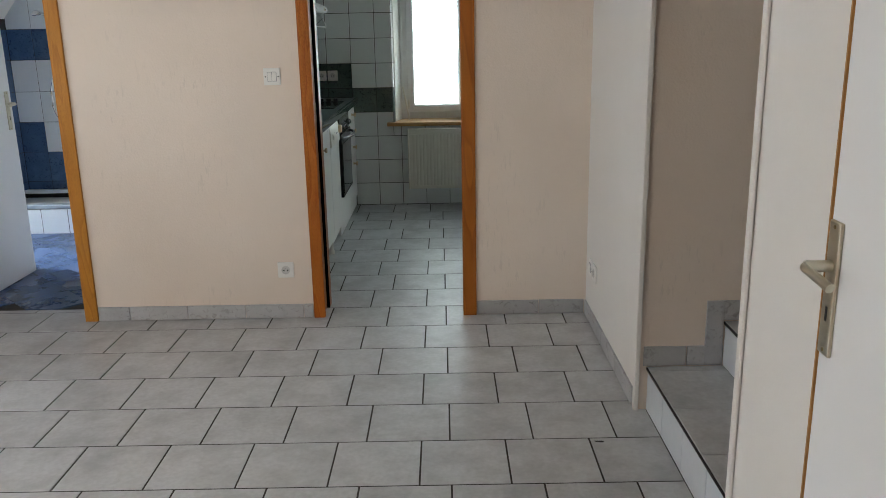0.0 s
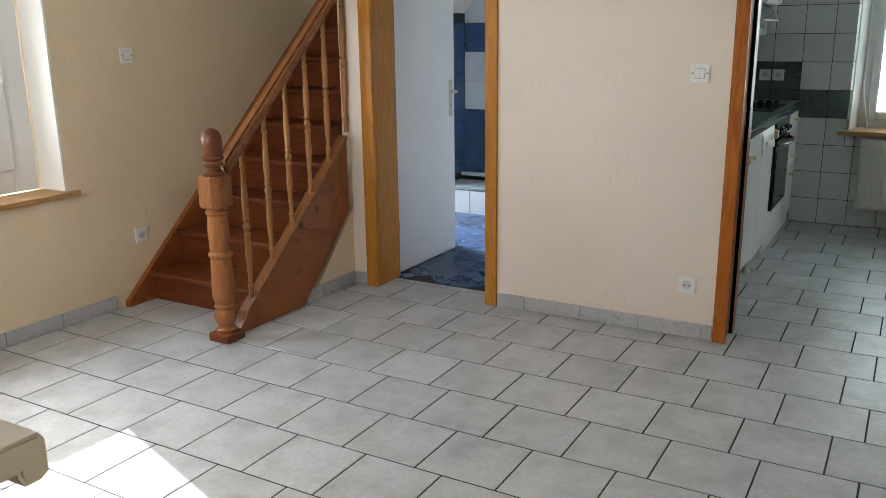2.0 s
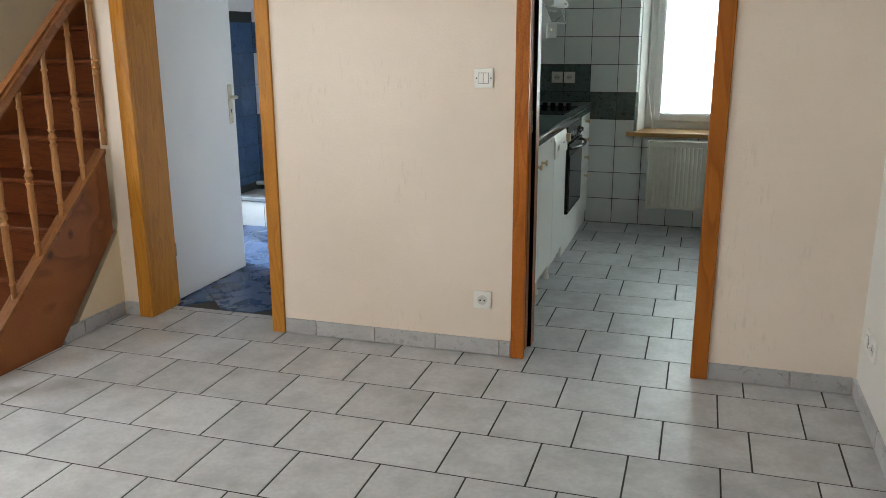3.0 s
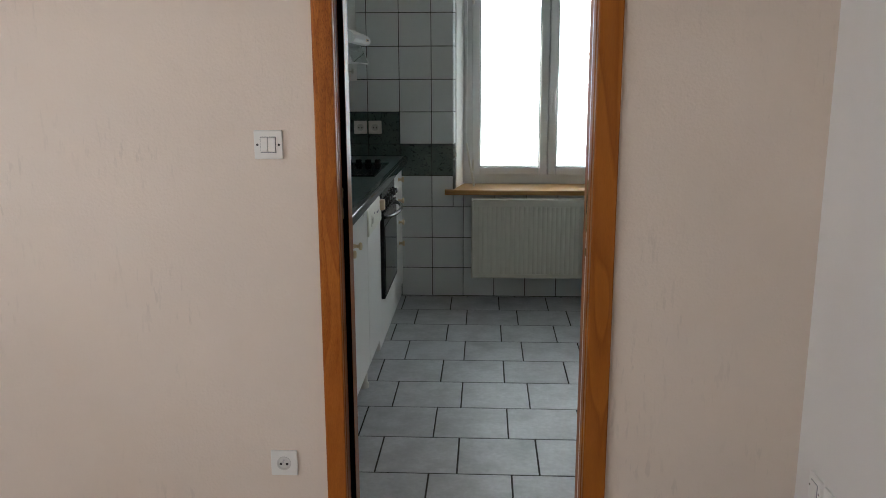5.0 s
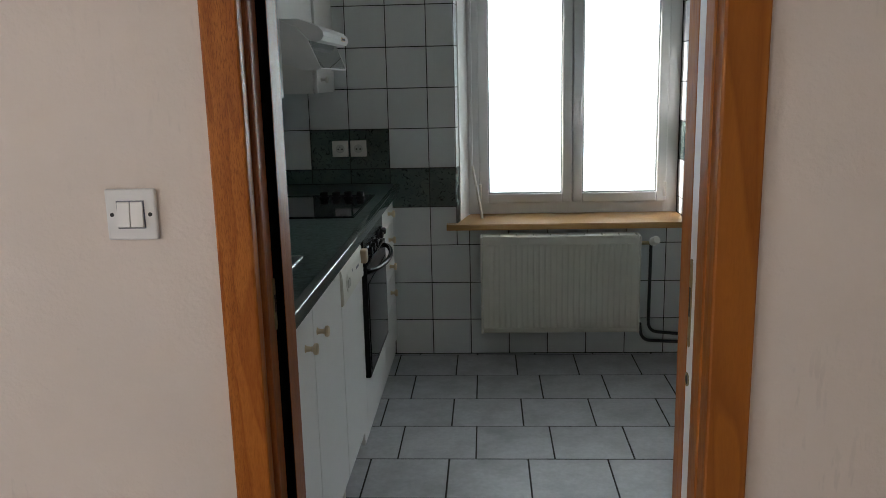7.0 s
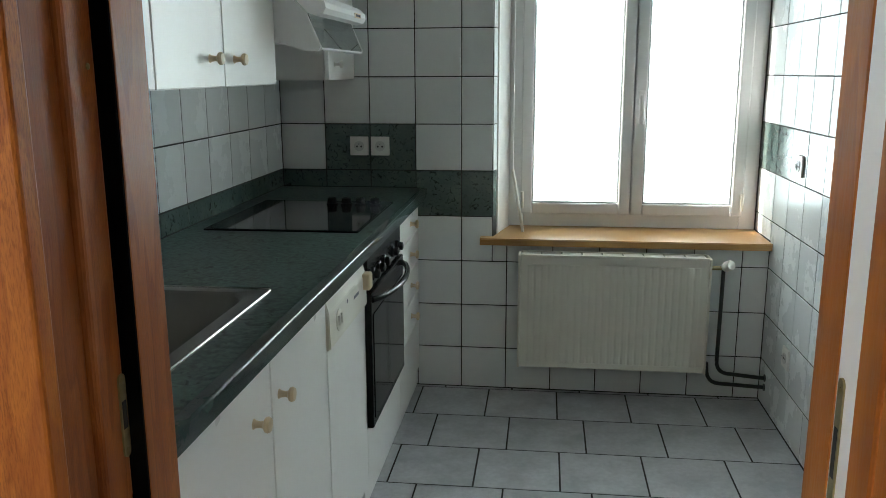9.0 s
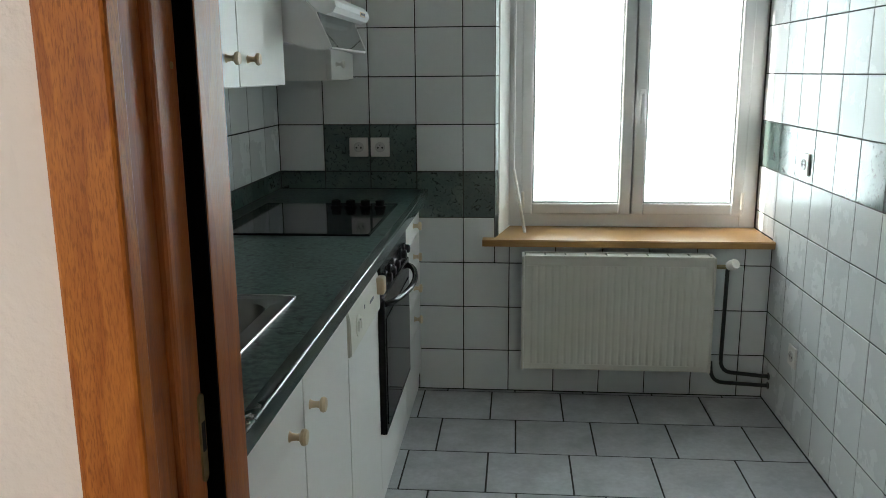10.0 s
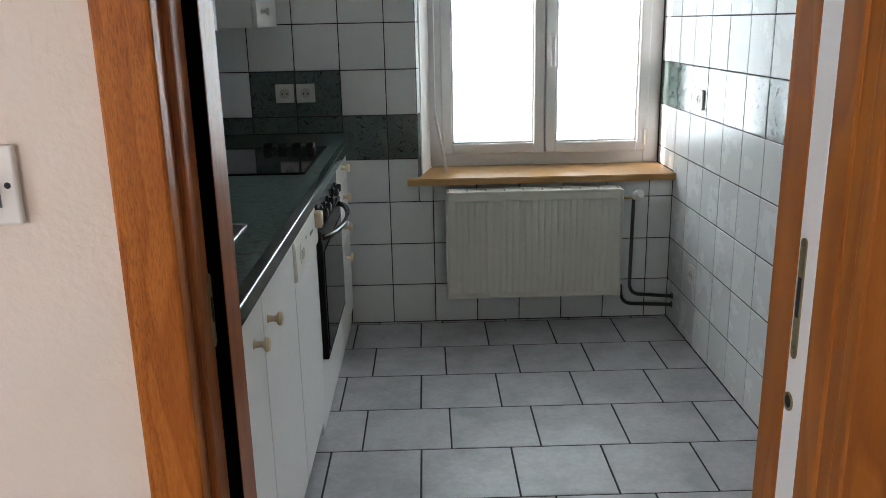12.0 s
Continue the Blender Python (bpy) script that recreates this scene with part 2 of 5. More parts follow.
# Near-black stands in for shade in holes and gaps; also the chip's colour.
DARK_HOLE = plain("dark_shade_and_chip", (0.02, 0.02, 0.02), 0.7, 0, 0.1, 30, 0)
PIPE = plain("black_pipe_paint", (0.03, 0.03, 0.03), 0.4, 0, 0.3, 50, 0.08)
CREAM_PANEL = plain("cream_dishwasher_panel", (0.81, 0.79, 0.71), 0.34, 0, 0.04, 20, 0.02)
SEAL = plain("orange_door_seal", (0.42, 0.20, 0.05), 0.5, 0, 0.2, 50, 0.05)
GREY_SEAL = plain("grey_gasket", (0.55, 0.57, 0.58), 0.5, 0, 0.1, 40, 0)
HOOD_GLASS = glass("hood_visor_glass", (0.93, 0.98, 0.97), 0.02)
PANE = glass("window_glass", (1, 1, 1), 0.0)
RIM = ceramic("grey_marble_rim", (0.30, 0.34, 0.38), (0.18, 0.21, 0.25), None, 0.2, 20, 0)
WHITE_SKY = glow("bright_overcast_backdrop", (0.83, 0.98, 0.98), 3.5)
INK = plain("grey_ink", (0.16, 0.17, 0.20), 0.5, 0, 0.1, 30, 0)
# Socket wells get greyer plastic, with the recess's shade put into the colour.
WELL = plain("shaded_plastic", (0.62, 0.61, 0.59), 0.35, 0, 0.04, 30, 0)
# Risers are coloured paler and bluer to stand in for daylight on them.
RISER_TILE = ceramic("lit_riser_tile", (0.60, 0.63, 0.67), (0.50, 0.54, 0.59), None, 0.3, 6.0, 0.05, 0.6, 0, 0.02)
HANDLE_WHITE = plain("white_handle", (0.90, 0.90, 0.89), 0.22, 0, 0.02, 30, 0)
LOW_SKY = glow("pale_street_backdrop", (0.86, 0.93, 1.0), 2.2)
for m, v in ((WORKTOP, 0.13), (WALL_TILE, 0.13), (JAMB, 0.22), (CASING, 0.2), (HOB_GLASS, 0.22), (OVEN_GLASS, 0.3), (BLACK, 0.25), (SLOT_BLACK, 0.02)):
    m.node_tree.nodes["Principled BSDF"].inputs["Specular IOR Level"].default_value = v
EDGE_LAMINATE = ceramic("green_laminate_edge", (0.030, 0.050, 0.046), (0.08, 0.115, 0.105), (0.008, 0.014, 0.013), 0.10, 9.0, 0.0, 0.4, 0.5, 0.0, 0.2)
FILTER = plain("grey_filter", (0.78, 0.88, 0.85), 0.4, 0.0, 0.1, 30, 0)

# ---- mesh helpers ----
def box(bm, x0, x1, y0, y1, z0, z1, bevel=0.0, seg=2):
    m = Matrix.LocRotScale(((x0 + x1) / 2, (y0 + y1) / 2, (z0 + z1) / 2), None, (abs(x1 - x0), abs(y1 - y0), abs(z1 - z0)))
    vs = bmesh.ops.create_cube(bm, size=1.0, matrix=m)["verts"]
    if bevel:
        es = list({e for v in vs for e in v.link_edges})
        bmesh.ops.bevel(bm, geom=es, offset=bevel, segments=seg, affect='EDGES', profile=0.5)


def prism(bm, pts, axis, a, b):
    """A polygon in the two other axes, drawn out along axis from a to b."""
    def at(p, q):
        return {"x": (q, p[0], p[1]), "y": (p[0], q, p[1]), "z": (p[0], p[1], q)}[axis]
    lo = [bm.verts.new(at(p, a)) for p in pts]
    hi = [bm.verts.new(at(p, b)) for p in pts]
    bm.faces.new(lo), bm.faces.new(hi[::-1])
    for i in range(len(pts)):
        j = (i + 1) % len(pts)
        bm.faces.new((lo[i], hi[i], hi[j], lo[j]))
    bmesh.ops.recalc_face_normals(bm, faces=bm.faces)


def lathe(bm, profile, m=None, seg=20):
    """Radius and height pairs, turned about z."""
    rings = []
    for r, z in profile:
        ring = [bm.verts.new((r * math.cos(2 * math.pi * i / seg), r * math.sin(2 * math.pi * i / seg), z)) for i in range(seg)]
        rings.append(ring)
    for a, b in zip(rings, rings[1:]):
        for i in range(seg):
            bm.faces.new((a[i], a[(i + 1) % seg], b[(i + 1) % seg], b[i]))
    bm.faces.new(rings[0][::-1]), bm.faces.new(rings[-1])
    if m is not None:
        bmesh.ops.transform(bm, matrix=m, verts=[v for ring in rings for v in ring])


def tube(bm, pts, r, seg=10):
    """A round bar along a line of points."""
    rings = []
    for i, p in enumerate(pts):
        a, b = Vector(pts[max(i - 1, 0)]), Vector(pts[min(i + 1, len(pts) - 1)])
        q = (b - a).to_track_quat("Z", "Y")
        rings.append([bm.verts.new(Vector(p) + q @ Vector((r * math.cos(2 * math.pi * k / seg), r * math.sin(2 * math.pi * k / seg), 0))) for k in range(seg)])
    for a, b in zip(rings, rings[1:]):
        for k in range(seg):
            bm.faces.new((a[k], a[(k + 1) % seg], b[(k + 1) % seg], b[k]))
    bm.faces.new(rings[0][::-1]), bm.faces.new(rings[-1])


def bend(a, corner, c, n=6):
    """Points of a rounded corner."""
    a, corner, c = Vector(a), Vector(corner), Vector(c)
    return [tuple((1 - t) ** 2 * a + 2 * t * (1 - t) * corner + t * t * c for t in [i / n])[0] for i in range(n + 1)]


def mesh_of(name, bm, material, smooth=False):
    me = bpy.data.meshes.new(name)
    bm.normal_update()
    bm.to_mesh(me)
    bm.free()
    me.materials.append(material)
    if smooth:
        for p in me.polygons:
            p.use_smooth = True
        me.set_sharp_from_angle(angle=radians(38))
    return me


def part(name, bm, material, parent=None, label="", smooth=False):
    ob = new(name, mesh_of(name, bm, material, smooth))
    ob.parent = parent
    return tagged(ob, label)


def boxpart(name, dims, material, parent=None, bevel=0.0, label="", seg=2):
    bm = bmesh.new()
    box(bm, *dims, bevel, seg)
    return part(name, bm, material, parent, label)


def thing(name, m, label, category, group=""):
    ob = new(name)
    ob.empty_display_size = 0.1
    ob.matrix_world = m
    return tagged(ob, label, category, group)


def structure(name, bm, material, label, category):
    return tagged(part(name, bm, material), label, category, "", "structure")


TILE_MESHES = {}


def tile_mesh(w, h, material, thick, chamfer=0.0016):
    key = (round(w, 3), round(h, 3), material.name, thick)
    if key not in TILE_MESHES:
        c = chamfer
        vs, fs = [], []
        for inset, z in ((0, -thick), (0, -c), (c, 0)):
            a, b = w / 2 - inset, h / 2 - inset
            vs += [(-a, -b, z), (a, -b, z), (a, b, z), (-a, b, z)]
        for k in (0, 4):
            fs += [(k + i, k + (i + 1) % 4, k + 4 + (i + 1) % 4, k + 4 + i) for i in range(4)]
        fs.append((8, 9, 10, 11))
        me = bpy.data.meshes.new("tile")
        me.from_pydata(vs, [], fs)
        me.materials.append(material)
        TILE_MESHES[key] = me
    return TILE_MESHES[key]


RNG = random.Random(7)


def lay_tile(parent, name, origin, u, v, rect, material, gap=0.004, thick=0.007, uneven=0.0006):
    """One tile: rect is u0, u1, v0, v1 on the plane through origin with the axes u and v."""
    u0, u1, v0, v1 = rect
    w, h = u1 - u0 - gap, v1 - v0 - gap
    if w < 0.006 or h < 0.006:
        return None
    ob = new(name, tile_mesh(w, h, material, thick))
    U, V = Vector(u), Vector(v)
    N = U.cross(V)
    c = Vector(origin) + U * ((u0 + u1) / 2) + V * ((v0 + v1) / 2) + N * RNG.uniform(-uneven, uneven)
    m = Matrix((U, V, N)).transposed().to_4x4()
    m.translation = c
    ob.parent = parent
    ob.matrix_world = m
    return ob


# ---- the shell: main room, stair well, kitchen, bathroom, hall ----
NORTH, BACK = 4.381, 4.60
LEFT, RIGHT = -1.51, 2.826
K_LEFT, K_RIGHT, K_BACK = 0.746, 2.860, 7.281
TOP = 2.50
DOOR_TOP = 2.04

bm = bmesh.new()
box(bm, -1.9, 5.0, -0.9, 7.6, -0.25, -0.0014)
floor = structure("floor", bm, GROUT, "pale grey clouded ceramic floor tiles with dark joints", "floor")

# wall between the main room and the two doorways
bm = bmesh.new()
for x0, x1, z0, z1 in ((-0.646, -0.499, -0.02, TOP), (-0.499, 0.233, DOOR_TOP + 0.01, TOP), (0.233, 1.427, -0.02, TOP),
                       (1.427, 2.225, DOOR_TOP + 0.01, TOP), (2.225, 2.96, -0.02, TOP)):
    box(bm, x0, x1, NORTH, BACK, z0, z1)
wall_north = structure("wall_north", bm, CREAM, "cream painted plaster wall with two wooden doorways", "wall")

# left outer wall, with the window opening
WY0, WY1, WZ0, WZ1 = 2.07, 3.166, 0.662, 1.99
bm = bmesh.new()
for y0, y1, z0, z1 in ((-0.9, WY0, -0.02, 4.4), (WY0, WY1, -0.02, WZ0), (WY0, WY1, WZ1, 4.4), (WY1, 5.70, -0.02, 4.4), (5.70, 6.31, -0.02, 0.30), (5.70, 6.31, 1.50, 4.4), (6.31, 7.4, -0.02, 4.4)):
    box(bm, LEFT - 0.34, LEFT, y0, y1, z0, z1)
wall_west = structure("wall_west", bm, STAIR_CREAM, "cream painted plaster wall beside the staircase", "wall")

# side wall of the stair well
bm = bmesh.new()
prism(bm, [(3.95, -0.02), (NORTH, -0.02), (NORTH, 0.45)], "x", -0.712, -0.652)
box(bm, -0.703, -0.646, NORTH, 5.36, -0.02, 4.4)
box(bm, -0.703, -0.646, 5.36, 6.6, 2.40, 4.4)
wall_stairs = structure("wall_stairwell", bm, STAIR_CREAM, "cream painted wall under and beside the stairs", "wall")

# right wall and stair alcove
bm = bmesh.new()
box(bm, RIGHT, 2.96, 3.280, NORTH, -0.02, TOP)
wall_east = structure("wall_east", bm, WHITE_WALL, "off-white painted wall ending at the tiled steps", "wall")
bm = bmesh.new()
box(bm, RIGHT, 5.0, 3.240, 3.279, -0.02, TOP)
box(bm, 4.9, 5.0, 1.85, 3.240, -0.02, TOP)
wall_alcove = structure("wall_alcove", bm, CREAM, "cream wall of the shaded stair alcove", "wall")
bm = bmesh.new()
box(bm, RIGHT - 0.010, RIGHT + 0.010, 3.2255, 3.2495, 0.0, TOP - 0.002, 0.004)
corner_trim = structure("trim_corner", bm, WHITE_WALL, "white corner bead on the end of the wall", "trim")

# wall with the closed white door, near the entrance
EX = 2.735
bm = bmesh.new()
box(bm, EX, EX + 0.14, 1.630, 1.963, -0.02, TOP)
box(bm, EX, EX + 0.14, 0.80, 1.630, 2.06, TOP)
box(bm, EX, EX + 0.14, -0.6, 0.80, -0.02, TOP)
box(bm, EX + 0.14, 5.0, 1.84, 1.963, -0.02, TOP)
wall_entry = structure("wall_entry", bm, WHITE_WALL, "off-white painted panelled wall round a closed door", "wall")

# wall by the entrance, that carries the shelf
bm = bmesh.new()
box(bm, LEFT, -0.90, 0.63, 0.785, -0.02, TOP)
# Unseen gap added in this wall for the south fill lamp.
box(bm, -0.90, 0.20, 0.63, 0.785, -0.02, 1.02)
box(bm, -0.90, 0.20, 0.63, 0.785, 2.08, TOP)
box(bm, 0.20, 1.715, 0.63, 0.785, -0.02, TOP)
box(bm, 0.0, 0.12, -0.6, 0.63, -0.02, TOP)
box(bm, 0.0, 0.30, -0.75, -0.60, -0.02, TOP)
# The hall fill lamp sits in this added, unseen gap.
box(bm, 0.30, 1.0, -0.75, -0.60, -0.02, 0.9)
box(bm, 0.30, 1.0, -0.75, -0.60, 2.1, TOP)
box(bm, 1.0, EX + 0.14, -0.75, -0.60, -0.02, TOP)
wall_south = structure("wall_south", bm, CREAM, "cream plaster wall beside the entrance", "wall")

# kitchen walls; the tiles lie on them
bm = bmesh.new()
box(bm, K_LEFT - 0.12, K_LEFT - 0.0016, BACK, K_BACK + 0.002, -0.02, TOP)
kw_left = structure("wall_kitchen_left", bm, WALL_GROUT, "white marbled glazed wall tiles behind the worktop", "wall")
bm = bmesh.new()
box(bm, K_RIGHT + 0.0016, K_RIGHT + 0.13, BACK, K_BACK + 0.42, -0.02, TOP)
kw_right = structure("wall_kitchen_right", bm, WALL_GROUT, "glossy white wall tiles with a dark green marbled band", "wall")
KX0, KX1, KZ0, KZ1 = 1.683, K_RIGHT + 0.0025, 0.670, 2.05
SPLAY, DEEP = 0.054, 0.265
bm = bmesh.new()
yb = K_BACK + 0.0025
box(bm, K_LEFT - 0.12, KX0 + 0.0, yb, yb + 0.42, -0.02, TOP)
box(bm, KX0, KX1, yb, yb + 0.42, -0.02, KZ0)
box(bm, KX0, KX1, yb, yb + 0.42, KZ1, TOP)
prism(bm, [(KX0, yb), (KX0 + SPLAY, yb + DEEP), (KX0 + SPLAY, yb + 0.42), (KX0, yb + 0.42)], "z", KZ0, KZ1)
kw_back = structure("wall_kitchen_back", bm, WALL_GROUT, "white marbled wall tiles with green marbled tiles round the sockets", "wall")
bm = bmesh.new()
prism(bm, [(KX0 + 0.019, yb + 0.066), (KX0 + SPLAY + 0.004, yb + DEEP), (KX0 + SPLAY - 0.004, yb + DEEP), (KX0 + 0.011, yb + 0.066)], "z", KZ0 + 0.03, KZ1 - 0.001)
reveal_left = structure("trim_reveal", bm, LACQUER, "white plaster window reveal in the kitchen", "trim")

# bathroom shell
B_BACK, B_LEFT, B_RIGHT = 7.10, -1.375, 0.52
bm = bmesh.new()
box(bm, LEFT, K_LEFT - 0.12, B_BACK + 0.0025, B_BACK + 0.13, -0.02, TOP)
bw_back = structure("wall_bathroom_back", bm, WALL_GROUT, "white and dark blue bathroom wall tiles over the bath", "wall")
bm = bmesh.new()
for y0, y1, z0, z1 in ((5.461, 5.70, -0.02, 1.6), (5.70, 6.31, -0.02, 0.30), (5.70, 6.31, 1.50, 1.62), (6.31, B_BACK + 0.002, -0.02, 1.7)):
    box(bm, LEFT + 0.001, B_LEFT - 0.0025, y0, y1, z0, z1)
bw_left = structure("wall_bathroom_left", bm, WALL_GROUT, "dark blue tiled end wall of the bath", "wall")
bm = bmesh.new()
box(bm, B_RIGHT, K_LEFT - 0.12, BACK, B_BACK, -0.02, TOP)
bw_right = structure("wall_bathroom_right", bm, WHITE_WALL, "white painted bathroom wall", "wall")
bm = bmesh.new()
prism(bm, [(-1.42, 1.54), (-0.76, 2.38), (-0.76, 2.44), (-1.51, 1.60), (-1.51, 1.54)], "y", 5.75, B_BACK + 0.002)
soffit = structure("ceiling_slope", bm, WHITE_WALL, "white sloping soffit over the bath", "ceiling")
bm = bmesh.new()
box(bm, LEFT, -0.704, 5.36, 5.46, -0.02, 1.58)
prism(bm, [(5.36, 1.585), (6.25, 2.42), (6.25, 2.46), (5.36, 1.625)], "x", LEFT + 0.002, -0.705)
under_wall = structure("wall_under_stairs", bm, WHITE_WALL, "white wall under the stairs", "wall")

# ceilings
bm = bmesh.new()
box(bm, -0.70, 5.0, -0.75, 7.4, TOP, TOP + 0.15)
box(bm, LEFT, -0.70, -0.75, 3.7, TOP, TOP + 0.15)
box(bm, LEFT - 0.34, -0.70, 3.55, 7.4, 4.4, 4.5)
box(bm, LEFT, -0.70, 3.55, 3.7, TOP + 0.15, 4.4)
box(bm, LEFT, -0.70, 6.6, 6.75, 2.4, 4.4)
ceiling = structure("ceiling", bm, CEILING, "plain white painted ceiling", "ceiling")


# ---- door linings ----
def lining(name, x0, x1, label, left_w, right_w, dark, face, face_right, lap):
    """Casings on the room's face, jambs through the wall, and the head."""
    t = thing(name, pose(0, 0, 0), label, "door frame")
    tagged(t, kind="structure")
    yf = NORTH - 0.014
    boxpart("casing", (x0 - left_w, x0 + lap, yf, NORTH + 0.012, 0, DOOR_TOP + 0.06), face, t, 0.004)
    boxpart("casing", (x1 - 0.004, x1 + right_w, yf, NORTH + 0.012, 0, DOOR_TOP + 0.06), face_right, t, 0.004)
    boxpart("head_casing", (x0 + lap + 0.002, x1 - 0.006, yf + 0.001, NORTH + 0.012, DOOR_TOP - 0.005, DOOR_TOP + 0.06), face, t, 0.004)
    boxpart("head", (x0 + 0.004, x1 - 0.004, NORTH + 0.013, BACK, DOOR_TOP - 0.003, DOOR_TOP + 0.012), dark, t, 0.002)
    return t


# bathroom doorway
BD0, BD1 = -0.484, 0.218
bath_lining = lining("door_frame_bathroom", BD0, BD1, "orange-brown varnished wooden frame of the bathroom door", 0.074, 0.063, BATH_CASING, BATH_CASING, BATH_CASING, 0.004)
boxpart("jamb", (BD0 - 0.014, BD0 + 0.004, NORTH + 0.013, BACK + 0.01, 0, DOOR_TOP), BATH_CASING, bath_lining, 0.003)
boxpart("jamb", (BD1 - 0.004, BD1 + 0.014, NORTH + 0.013, BACK + 0.01, 0, DOOR_TOP), BATH_CASING, bath_lining, 0.003)

# kitchen doorway: a sliding door sits inside a slot of the left jamb
KD0, KD1 = 1.459, 2.194
kit_lining = lining("door_frame_kitchen", KD0, KD1, "orange-brown varnished frame of a pocket sliding door", 0.049, 0.064, JAMB, CASING, SMOOTH_CASING, 0.010)
boxpart("jamb", (KD0 - 0.030, KD0 - 0.012, NORTH + 0.013, NORTH + 0.092, 0, DOOR_TOP), JAMB, kit_lining, 0.002)
boxpart("stop", (KD0 - 0.030, KD0 - 0.003, NORTH + 0.090, NORTH + 0.147, 0, DOOR_TOP), JAMB, kit_lining, 0.007, "brown rounded stop bead with screw", 3)
# Black strip here and black sheet below stand in for the slot's shade.
boxpart("slot", (KD0 - 0.031, KD0 - 0.026, NORTH + 0.1475, NORTH + 0.1505, 0, DOOR_TOP), SLOT_BLACK, kit_lining, 0.0, "black strip painted as the pocket slot's shade")
boxpart("jamb", (KD0 - 0.030, KD0 + 0.012, NORTH + 0.155, NORTH + 0.226, 0, DOOR_TOP), JAMB, kit_lining, 0.002)
boxpart("slot_lining", (KD0 - 0.025, KD0 + 0.0115, NORTH + 0.151, NORTH + 0.1548, 0, DOOR_TOP), SLOT_BLACK, kit_lining, 0.0, "black sheet standing in for the slot's shade")
boxpart("casing", (KD0 - 0.090, KD0 - 0.031, BACK + 0.001, BACK + 0.014, 0, DOOR_TOP + 0.05), JAMB, kit_lining, 0.003)
boxpart("jamb", (KD1 - 0.001, KD1 + 0.030, NORTH + 0.013, NORTH + 0.100, 0, DOOR_TOP), SMOOTH_CASING, kit_lining, 0.003)
boxpart("stop", (KD1 - 0.004, KD1 + 0.030, NORTH + 0.040, NORTH + 0.098, 0, DOOR_TOP), SMOOTH_CASING, kit_lining, 0.006)
boxpart("seal_strip", (KD1 + 0.001, KD1 + 0.030, NORTH + 0.103, NORTH + 0.154, 0, DOOR_TOP), LACQUER, kit_lining, 0.002, "white strip with the lock's strike plate")
boxpart("jamb", (KD1 + 0.002, KD1 + 0.030, NORTH + 0.159, NORTH + 0.230, 0, DOOR_TOP), SMOOTH_CASING, kit_lining, 0.003)


def strike(x, y, z, h, turn, name, label):
    """A long brass plate with rounded ends, a slot and two screws."""
    t = thing(name, pose(x, y, z, 0, 0, turn), label, "strike plate")
    bm = bmesh.new()
    w = 0.0072 if h > 0.05 else 0.0068
    pts = [(w * math.sin(a), h - w + w * math.cos(a)) for a in [-math.pi / 2 + math.pi * i / 8 for i in range(9)]]
    pts += [(-p[0], -p[1]) for p in pts]
    prism(bm, pts, "x", 0, 0.002)
    part("plate", bm, BRASS, t)
    boxpart("slot", (0.002, 0.0024, -0.0042, 0.0042, -0.3 * h, 0.36 * h), DARK_HOLE, t)
    for z1 in (-0.84 * h, 0.84 * h):
        bm = bmesh.new()
        lathe(bm, [(0.004, 0), (0.004, 0.0012), (0.002, 0.0018)], pose(0.0018, 0, z1, 0, 90, 0), 10)
        part("screw", bm, BRASS, t)
    return t


strike(KD0 - 0.0028, NORTH + 0.137, 1.048, 0.048, 0, "strike_plate", "brass strike plate set in the brown door jamb")
strike(KD1 + 0.0006, NORTH + 0.137, 1.043, 0.08, 180, "strike_plate", "aged brass strike plate in the white strip")
t = thing("latch_hole", pose(KD1 + 0.0006, NORTH + 0.139, 0.902, 0, -90, 0), "round brass-rimmed hole in the white strip", "latch")
bm = bmesh.new()
lathe(bm, [(0.0125, 0), (0.0125, 0.002), (0.009, 0.002), (0.009, 0.0012)], None, 18)
part("rim", bm, BRASS, t, "", True)
bm = bmesh.new()
lathe(bm, [(0.0085, 0.0010), (0.0085, 0.0016)], None, 18)
part("hole", bm, DARK_HOLE, t)
t = thing("screw", pose(KD0 - 0.0032, NORTH + 0.130, 1.419, 0, 90, 0), "small dark screw head in the door stop", "screw")
bm = bmesh.new()
lathe(bm, [(0.0034, 0), (0.0034, 0.001), (0.0015, 0.0018)], None, 12)
part("head", bm, BRASS, t)


def plate_handle(t, side, y_way):
    """A long plate with a lever, keyhole and screws, on the x face; the lever points along y."""
    bm = bmesh.new()
    box(bm, 0, side * 0.007, -0.020, 0.020, -0.125, 0.105, 0.003)
    pl = part("plate", bm, NICKEL, t, "satin nickel plate")
    bm = bmesh.new()
    tube(bm, [(side * 0.006, 0, 0.03), (side * 0.05, 0, 0.03)], 0.010, 12)
    pts = bend((side * 0.044, 0, 0.03), (side * 0.054, 0, 0.03), (side * 0.054, y_way * 0.018, 0.03), 5)
    tube(bm, pts + [(side * 0.052, y_way * 0.05, 0.026), (side * 0.046, y_way * 0.085, 0.018)], 0.008, 12)
    part("lever", bm, NICKEL, pl, "", True)
    boxpart("keyhole", (side * 0.007, side * 0.0076, -0.0035, 0.0035, -0.065, -0.040), DARK_HOLE, pl)
    for z in (-0.115, 0.095):
        bm = bmesh.new()
        lathe(bm, [(0.0035, 0), (0.0035, 0.001)], pose(side * 0.007, 0, z, 0, side * 90, 0), 10)
        part("screw", bm, BRASS, pl)


# bathroom door, standing open
t = thing("door_bathroom", pose(-0.528, 4.645, 0.012, 0, 0, 0), "white flush bathroom door standing open into the bathroom", "door")
